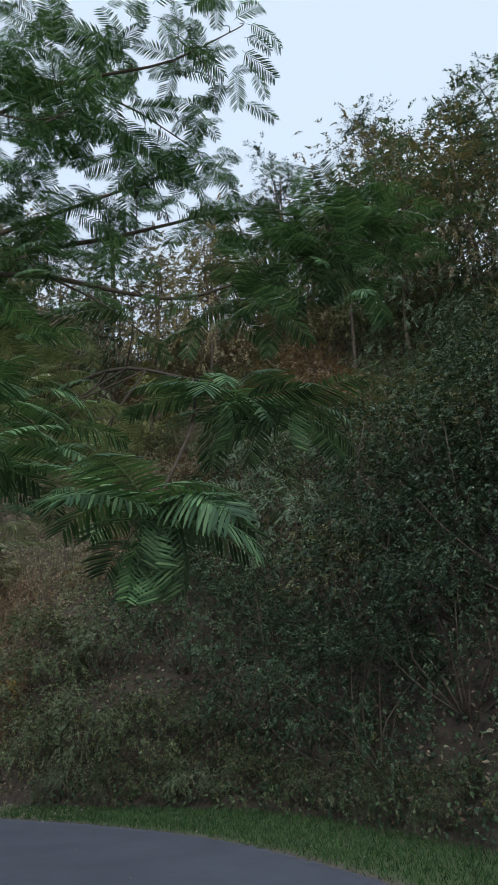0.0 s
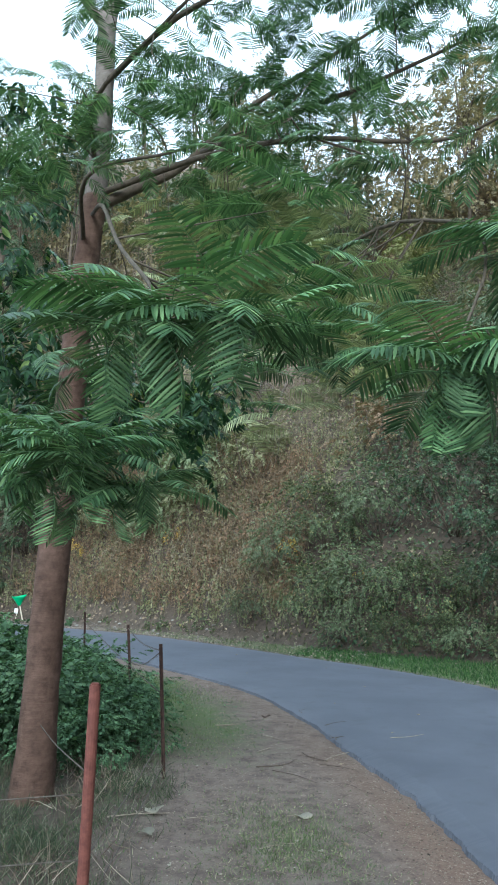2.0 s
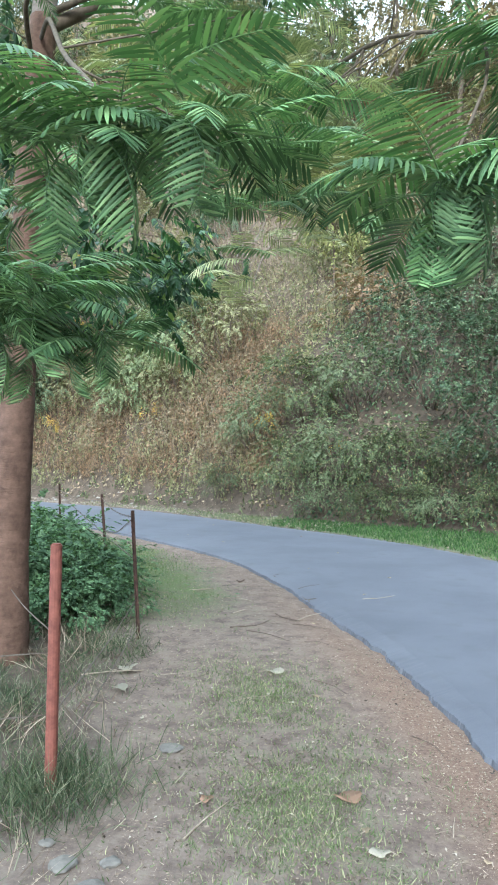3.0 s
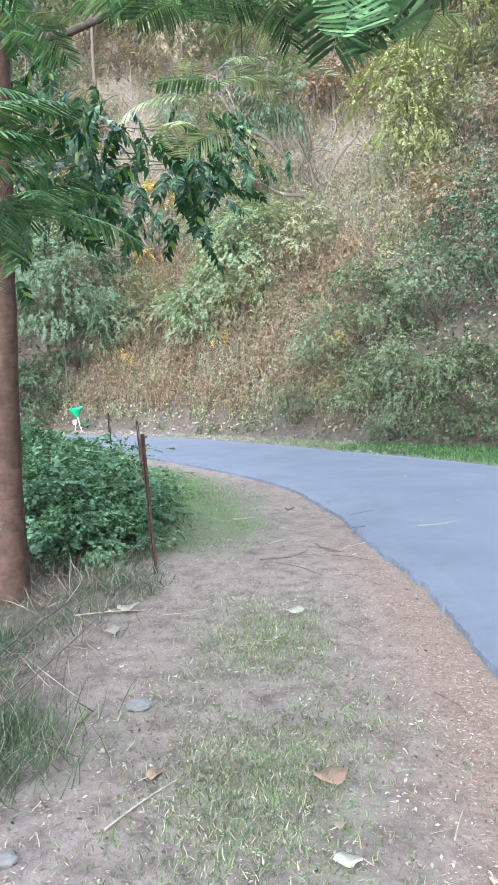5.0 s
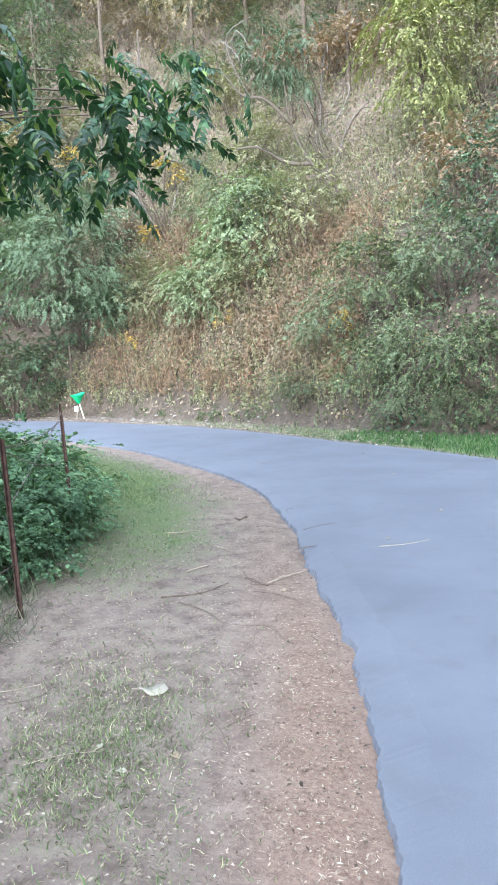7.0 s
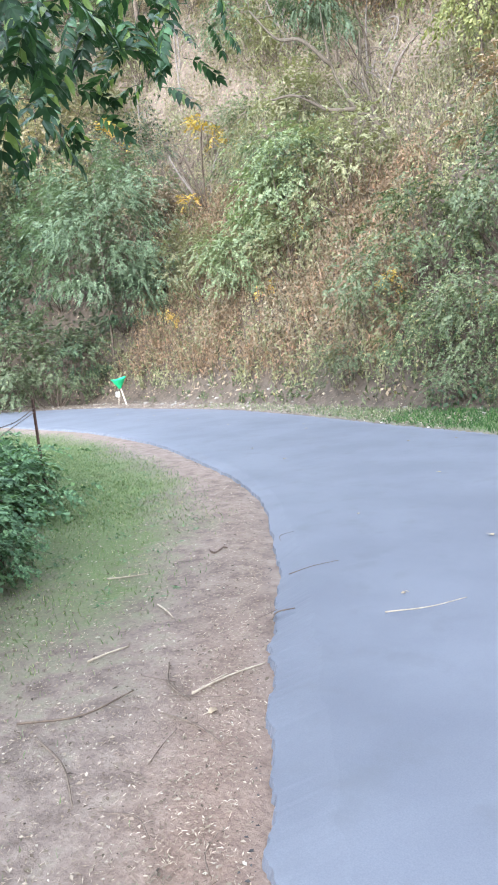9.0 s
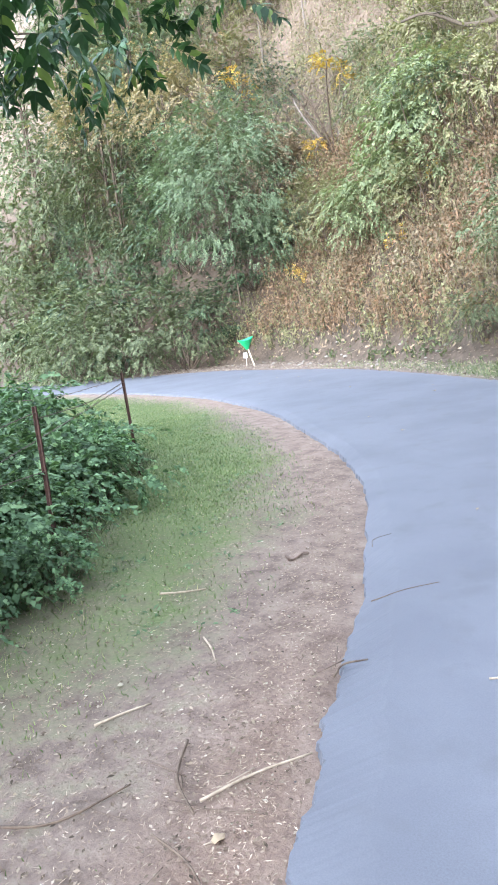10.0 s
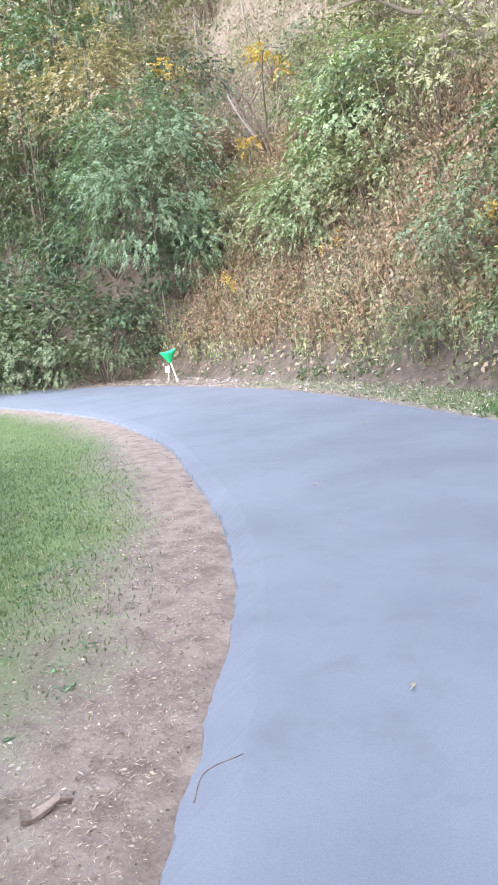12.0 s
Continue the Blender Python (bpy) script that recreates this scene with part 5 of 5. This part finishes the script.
blades("weed_fringe", "dry grass and weeds at the fence foot", TALLGRASS, flat_points(30000, -9, -3.0, 4.5, 10.5, g, lambda x, y: fence_side(x, y) * np.clip(1 - fence_side(x + 0.35, y), 0, 1) * 2), 0.16, g, 0.005, 0.7)

# dry bits lying on the soil
def lying(name, label, mat, P, size, g, aspect, cat="litter"):
    n = len(P)
    A = np.column_stack([g.normal(0, 1, (n, 2)), g.normal(0, 0.12, n)])
    N = np.column_stack([g.normal(0, 0.3, (n, 2)), np.ones(n)])
    L = size * np.minimum(g.lognormal(0, 0.4, n), 1.7)
    V, F = leaf_arrays(P + [0, 0, 0.012], A, N, L, L * aspect, 0.15, 0.05)
    return tagged(part(name, mesh_np(name, V, F), mat), label, cat, kind="stuff")


inner = lambda x, y: np.clip(-line_distance(NEAR, x, y) / 0.1, 0, 1) * (1 - fence_side(x, y)) * (1 - 0.75 * turf_amount(x, y))
lying("leaf_litter", "small dry leaf scraps scattered on the soil", LITTER, flat_points(90000, -8, 1, -1, 11, g, inner), 0.016, g, 0.5)
edge = lambda x, y: np.exp(-((line_distance(NEAR, x, y) + 0.24) / 0.22) ** 2) * np.interp(y, [5.5, 9], [1, 0.25])
lying("straw_litter", "pale mimosa chaff drifted along the asphalt edge", STRAW, flat_points(300000, -8, 1.2, -1, 12, g, edge), 0.015, g, 0.25)
# crumbs coloured darker than the lane, for the shadowed gap along its edge
lying("asphalt_crumbs", "asphalt crumbs with the dark shade of the broken edge in their colour", CRUMB, flat_points(120000, -9, 1.2, -1, 13, g, lambda x, y: np.exp(-((line_distance(NEAR, x, y) + 0.05) / 0.035) ** 2) * np.clip(0.4 + 1.2 * waves(5 * x, 4 * y), 0.05, 1)), 0.014, g, 0.7)
lying("dry_straw", "broken dry grass bits strewn over the bare soil", STRAW, flat_points(120000, -6, 1, -1, 10, g, inner), 0.022, g, 0.09)
scrap = lambda x, y: inner(x, y) * np.clip(0.35 + 0.9 * waves(2.9 * x, 2.3 * y + 2), 0.05, 1)
lying("leaf_litter", "curled brown leaf scraps strewn over the trodden soil", SCRAP, flat_points(5200, -6, 0.8, -0.5, 10.5, g, scrap), 0.024, g, 0.42)
lying("bark_litter", "dark bark crumbs and clods on the trodden soil", SCRAP, flat_points(12000, -6, 0.8, -0.5, 10.5, g, scrap), 0.015, g, 0.6)
lying("leaf_litter", "dry leaf scraps along the far bank's foot", LITTER, flat_points(9000, -30, 2, 8, 26, g, lambda x, y: np.where((line_distance(FAR, x, y) > 0.02) & (line_distance(TOE, x, y) < 0.4), 1.0, 0)), 0.06, g, 0.5)

lying("gravel_debris", "stony debris and leaf scraps below the cut bank", LITTER, flat_points(40000, -34, -4, 15, 27, g, lambda x, y: np.where((line_distance(FAR, x, y) > 0.05) & (line_distance(TOE, x, y) < 1.0), 1.0, 0)), 0.05, g, 0.8)


def tufts(name, label, mat, n, seed):
    """Low rosettes of weeds in the turf."""
    g = np.random.default_rng(seed)
    C = flat_points(n * 8, -12, -2.5, 7, 15, g, lambda x, y: turf_amount(x, y) * (line_distance(NEAR, x, y) < -0.6))[:n]
    k = np.repeat(np.arange(len(C)), 14)
    a = g.uniform(0, 6.28, len(k))
    A = np.column_stack([np.cos(a), np.sin(a), g.uniform(0.1, 0.7, len(k))])
    L = g.uniform(0.02, 0.055, len(k))
    V, F = leaf_arrays(C[k] + g.normal(0, 0.03, (len(k), 3)) * [1, 1, 0.1], A, np.column_stack([0 * a, 0 * a, 1 + 0 * a]), L, L * 0.5, 0.1, 0.1)
    return tagged(part(name, mesh_np(name, V, F), mat), label, "weeds", kind="stuff")


tufts("turf_weeds", "low weed rosettes in the mown turf", BRAMBLE, 420, 17)

g2 = np.random.default_rng(5)
blades("grass", "thin trodden grass along the middle of the path", DULLGRASS, flat_points(170000, -3.2, 0.6, 0.3, 5.6, g2, lambda x, y: np.clip(np.exp(-((x + 0.55 * y - 0.45) / 0.6) ** 2) * np.clip((5.4 - y) / 2.5, 0, 1) * (0.35 + 1.3 * waves(2.2 * x, 2.0 * y)), 0, 1)), 0.04, g2, 0.004, 0.8)

# ---------- single sticks, leaves and stones ----------
def stick(label, pts, r, mat, z=0.012, twigs=0, seed=0):
    g = np.random.default_rng(seed + 7)
    r *= 0.72
    P = [(x, y, z + r + g.uniform(0, 0.006)) for x, y in pts]
    e = part("stick", tube_mesh("stick", P, r, r * 0.55, 12, 6, 0.08, g), mat)
    tagged(e, label, "stick", "fallen sticks")
    for i in range(twigs):
        a = np.array(P[1]) + g.normal(0, 0.02, 3) * [1, 1, 0]
        b = a + np.array([g.normal(0, 0.1), g.normal(0, 0.1), 0.01])
        part("side_twig", tube_mesh("side_twig", [a, b], r * 0.5, r * 0.25, 4, 5), mat, e)
    return e


def bent(x, y, length, deg, bow):
    c, s = math.cos(radians(deg)), math.sin(radians(deg))
    return [(x - c * length / 2, y - s * length / 2), (x - s * bow, y + c * bow), (x + c * length / 2, y + s * length / 2)]


stick("thin pale stick lying on the asphalt", bent(-2.57, 8.1, 0.42, 65, 0.02), 0.0045, DARKSTICK, 0.045, 0, 1)
stick("long pale curved twig lying on the asphalt", bent(-1.57, 7.68, 0.5, 48, -0.03), 0.006, DRYSTICK, 0.05, 0, 2)
stick("peeled pale stick lying in thin grass", bent(-3.86, 7.54, 0.3, 42, 0.0), 0.011, DRYSTICK, 0.015, 0, 3)
stick("broken pale stick on bare soil", bent(-3.09, 7.12, 0.3, -28, 0.01), 0.009, DRYSTICK, 0.01, 0, 4)
stick("short pale stick on bare soil", bent(-2.94, 6.5, 0.26, 75, 0.0), 0.010, DRYSTICK, 0.01, 0, 5)
stick("dark bowed stick on bare soil", bent(-2.62, 6.0, 0.55, 60, -0.1), 0.009, DARKSTICK, 0.01, 0, 6)
stick("dark forked stick on bare soil", bent(-2.34, 6.41, 0.45, -35, -0.05), 0.010, DARKSTICK, 0.01, 2, 7)
stick("grey stick pointing at the asphalt edge", bent(-2.12, 6.55, 0.45, 72, 0.02), 0.009, DRYSTICK, 0.01, 1, 8)
stick("pale stick on worn grass", bent(-1.41, 2.11, 0.42, 82, 0.01), 0.007, DRYSTICK, 0.012, 0, 9)
stick("dark curved twig on worn soil", bent(-1.38, 2.65, 0.34, -60, 0.06), 0.006, DARKSTICK, 0.01, 0, 10)
stick("thin dark twig on worn soil", bent(-0.5, 3.4, 0.35, -50, 0.04), 0.005, DARKSTICK, 0.01, 0, 11)
stick("thin dark twig on worn soil", bent(-1.35, 4.3, 0.4, -35, 0.03), 0.005, DARKSTICK, 0.01, 1, 12)
stick("dark twig across the path", bent(-2.3, 5.6, 0.6, -25, 0.04), 0.007, DARKSTICK, 0.01, 1, 13)
stick("dark twig across the path", bent(-2.0, 6.1, 0.4, -10, 0.03), 0.006, DARKSTICK, 0.01, 1, 14)
stick("pale stick in dry weeds under the fence", bent(-3.05, 3.95, 0.5, 35, 0.03), 0.008, DRYSTICK, 0.03, 1, 15)
stick("curled dark twig on the asphalt edge", bent(-3.22, 8.75, 0.28, 100, 0.06), 0.004, DARKSTICK, 0.045, 0, 16)
stick("dark twig knot at the asphalt edge", bent(-2.3, 7.3, 0.2, 80, 0.05), 0.009, DARKSTICK, 0.035, 2, 17)
sg_ = np.random.default_rng(99)
for i in range(34):
    x, y = sg_.uniform(-3.4, -0.2), sg_.uniform(1.2, 8.8)
    if float(line_distance(NEAR, x, y)) > -0.15 or float(fence_side(x, y)) > 0.1:
        continue
    stick("small twig lying on bare soil", bent(x, y, sg_.uniform(0.12, 0.4), sg_.uniform(0, 180), sg_.normal(0, 0.03)), sg_.uniform(0.002, 0.005), (DARKSTICK, DRYSTICK)[i % 2], 0.01, i % 2, 30 + i)


def fallen_leaf(label, x, y, size, turn, mat, seed, z=0.012):
    """A lobed, curled dry leaf with a stalk."""
    g = np.random.default_rng(seed)
    bm = bmesh.new()
    c = bm.verts.new((0, 0, 0.008))
    ring = []
    for i in range(22):
        th = i / 22 * 2 * math.pi
        r = size * (0.42 + 0.07 * math.cos(th) + 0.05 * math.cos(5 * th + seed) + 0.02 * math.sin(9 * th + seed)) * g.uniform(0.95, 1.05)
        ring.append(bm.verts.new((r * math.cos(th), 0.72 * r * math.sin(th), 0.012 + 0.03 * size / 0.2 * math.sin(th + seed) ** 2)))
    for i in range(22):
        bm.faces.new((c, ring[i], ring[(i + 1) % 22]))
    ob = new("fallen_leaf")
    tagged(ob, label, "leaf", "fallen leaves")
    bl_ = part("blade", bm, mat, ob)
    smooth(bl_.data)
    so = bl_.modifiers.new("thickness", "SOLIDIFY")
    so.thickness = 0.0015
    part("stalk", tube_mesh("stalk", [(-size * 0.4, 0, 0.02), (-size * 0.7, 0.02, 0.012)], 0.0025, 0.002, 4, 5), DRYSTICK, ob)
    ob.matrix_basis = pose(x, y, float(ground_z(x, y)) + z - 0.012, 0, 0, turn)


PALE = leaf_material("pale_dead_leaf", [(0, (0.26, 0.215, 0.175)), (1, (0.36, 0.315, 0.265))], 0.85, 0.1, 0.1)
ORANGE = leaf_material("orange_dead_leaf", [(0, (0.25, 0.14, 0.10)), (1, (0.33, 0.195, 0.145))], 0.8, 0.15, 0.1, 0.95)
fallen_leaf("bleached curled dead leaf on bare soil", -1.87, 4.52, 0.17, 20, PALE, 1)
fallen_leaf("bleached dead leaf at the fence foot", -3.0, 4.07, 0.2, 60, PALE, 2, 0.04)
fallen_leaf("bleached dead leaf at the fence foot", -2.8, 3.64, 0.17, 150, PALE, 3, 0.03)
fallen_leaf("orange-brown dead leaf on thin grass", -0.83, 2.58, 0.17, 10, ORANGE, 4)
fallen_leaf("bleached dead leaf on thin grass", -0.56, 2.12, 0.11, 200, PALE, 5)
fallen_leaf("reddish dead leaf on worn grass", -1.5, 2.3, 0.1, 80, ORANGE, 6)
for i in range(22):
    x, y = sg_.uniform(-3.2, 0.0), sg_.uniform(1.5, 8.6)
    if float(line_distance(NEAR, x, y)) < -0.2 and float(fence_side(x, y)) < 0.1:
        fallen_leaf("small pale dead leaf on bare soil", x, y, sg_.uniform(0.04, 0.065), sg_.uniform(0, 360), (PALE, BROWN)[i % 2], 10 + i)
for i in range(16):
    k = sg_.uniform(0.1, 0.9)
    j = int(sg_.integers(500, 1100))
    p = ln[j] + (lf[j] - ln[j]) * k
    fallen_leaf("small dark leaf scrap on the asphalt", p[0], p[1], sg_.uniform(0.03, 0.055), sg_.uniform(0, 360), BROWN, 60 + i, 0.085)

# bark chip, flat stone and the pebbles along the cut bank
bm = bmesh.new()
bmesh.ops.create_cube(bm, size=1, matrix=Matrix.Diagonal((0.15, 0.04, 0.014, 1)))
bmesh.ops.subdivide_edges(bm, edges=bm.edges[:], cuts=3, use_grid_fill=True)
for v in bm.verts:
    v.co += Vector((noise.noise(v.co * 9), noise.noise(v.co * 11 + Vector((3, 0, 0))), noise.noise(v.co * 13))) * 0.03
bark = part("bark_chip", bm, plain_material("bark_chip", (0.11, 0.08, 0.065), (0.24, 0.18, 0.15), 20, 0.9))
tagged(bark, "reddish curled strip of fallen bark on soil", "bark")
bark.matrix_basis = pose(-3.63, 8.35, 0.02, 0, 6, 78)


DULLSTONE = plain_material("dull_stone", (0.11, 0.10, 0.092), (0.18, 0.165, 0.15), 20, 0.9)


def stone(x, y, size, seed, label, group="", flat=0.55, mat=None):
    g = np.random.default_rng(seed)
    bm = bmesh.new()
    bmesh.ops.create_icosphere(bm, subdivisions=2, radius=size / 2)
    off = Vector(g.uniform(-9, 9, 3))
    for v in bm.verts:
        v.co *= 1 + 0.35 * noise.noise(v.co / size * 2.2 + off)
        v.co.z *= flat
    ob = part("stone", bm, mat or STONE)
    tagged(ob, label, "stone", group)
    ob.matrix_basis = pose(x, y, float(ground_z(x, y)) + size * 0.2 * flat, 0, 0, g.uniform(0, 360))


stone(-1.97, 2.83, 0.15, 1, "flat grey stone sunk in the path", "stones", 0.25, DULLSTONE)
stone(-1.86, 1.55, 0.13, 20, "grey stone lying at the worn path's side", "stones", 0.34, DULLSTONE)
stone(-1.67, 1.64, 0.09, 21, "grey stone lying at the worn path's side", "stones", 0.34, DULLSTONE)
stone(-1.64, 1.41, 0.16, 22, "grey stone lying at the worn path's side", "stones", 0.34, DULLSTONE)
stone(-1.82, 1.32, 0.12, 23, "grey stone lying at the worn path's side", "stones", 0.34, DULLSTONE)
stone(-2.03, 1.68, 0.08, 24, "grey stone lying at the worn path's side", "stones", 0.34, DULLSTONE)
tg = np.random.default_rng(8)
for i in range(46):
    x = tg.uniform(-26, -4)
    y = float(np.interp(x, TOE[::-1, 0], TOE[::-1, 1])) + tg.uniform(-0.9, 0.5)
    stone(x, y, tg.uniform(0.06, 0.17), 20 + i, "pale stone fallen at the foot of the bank", "stones under the bank")
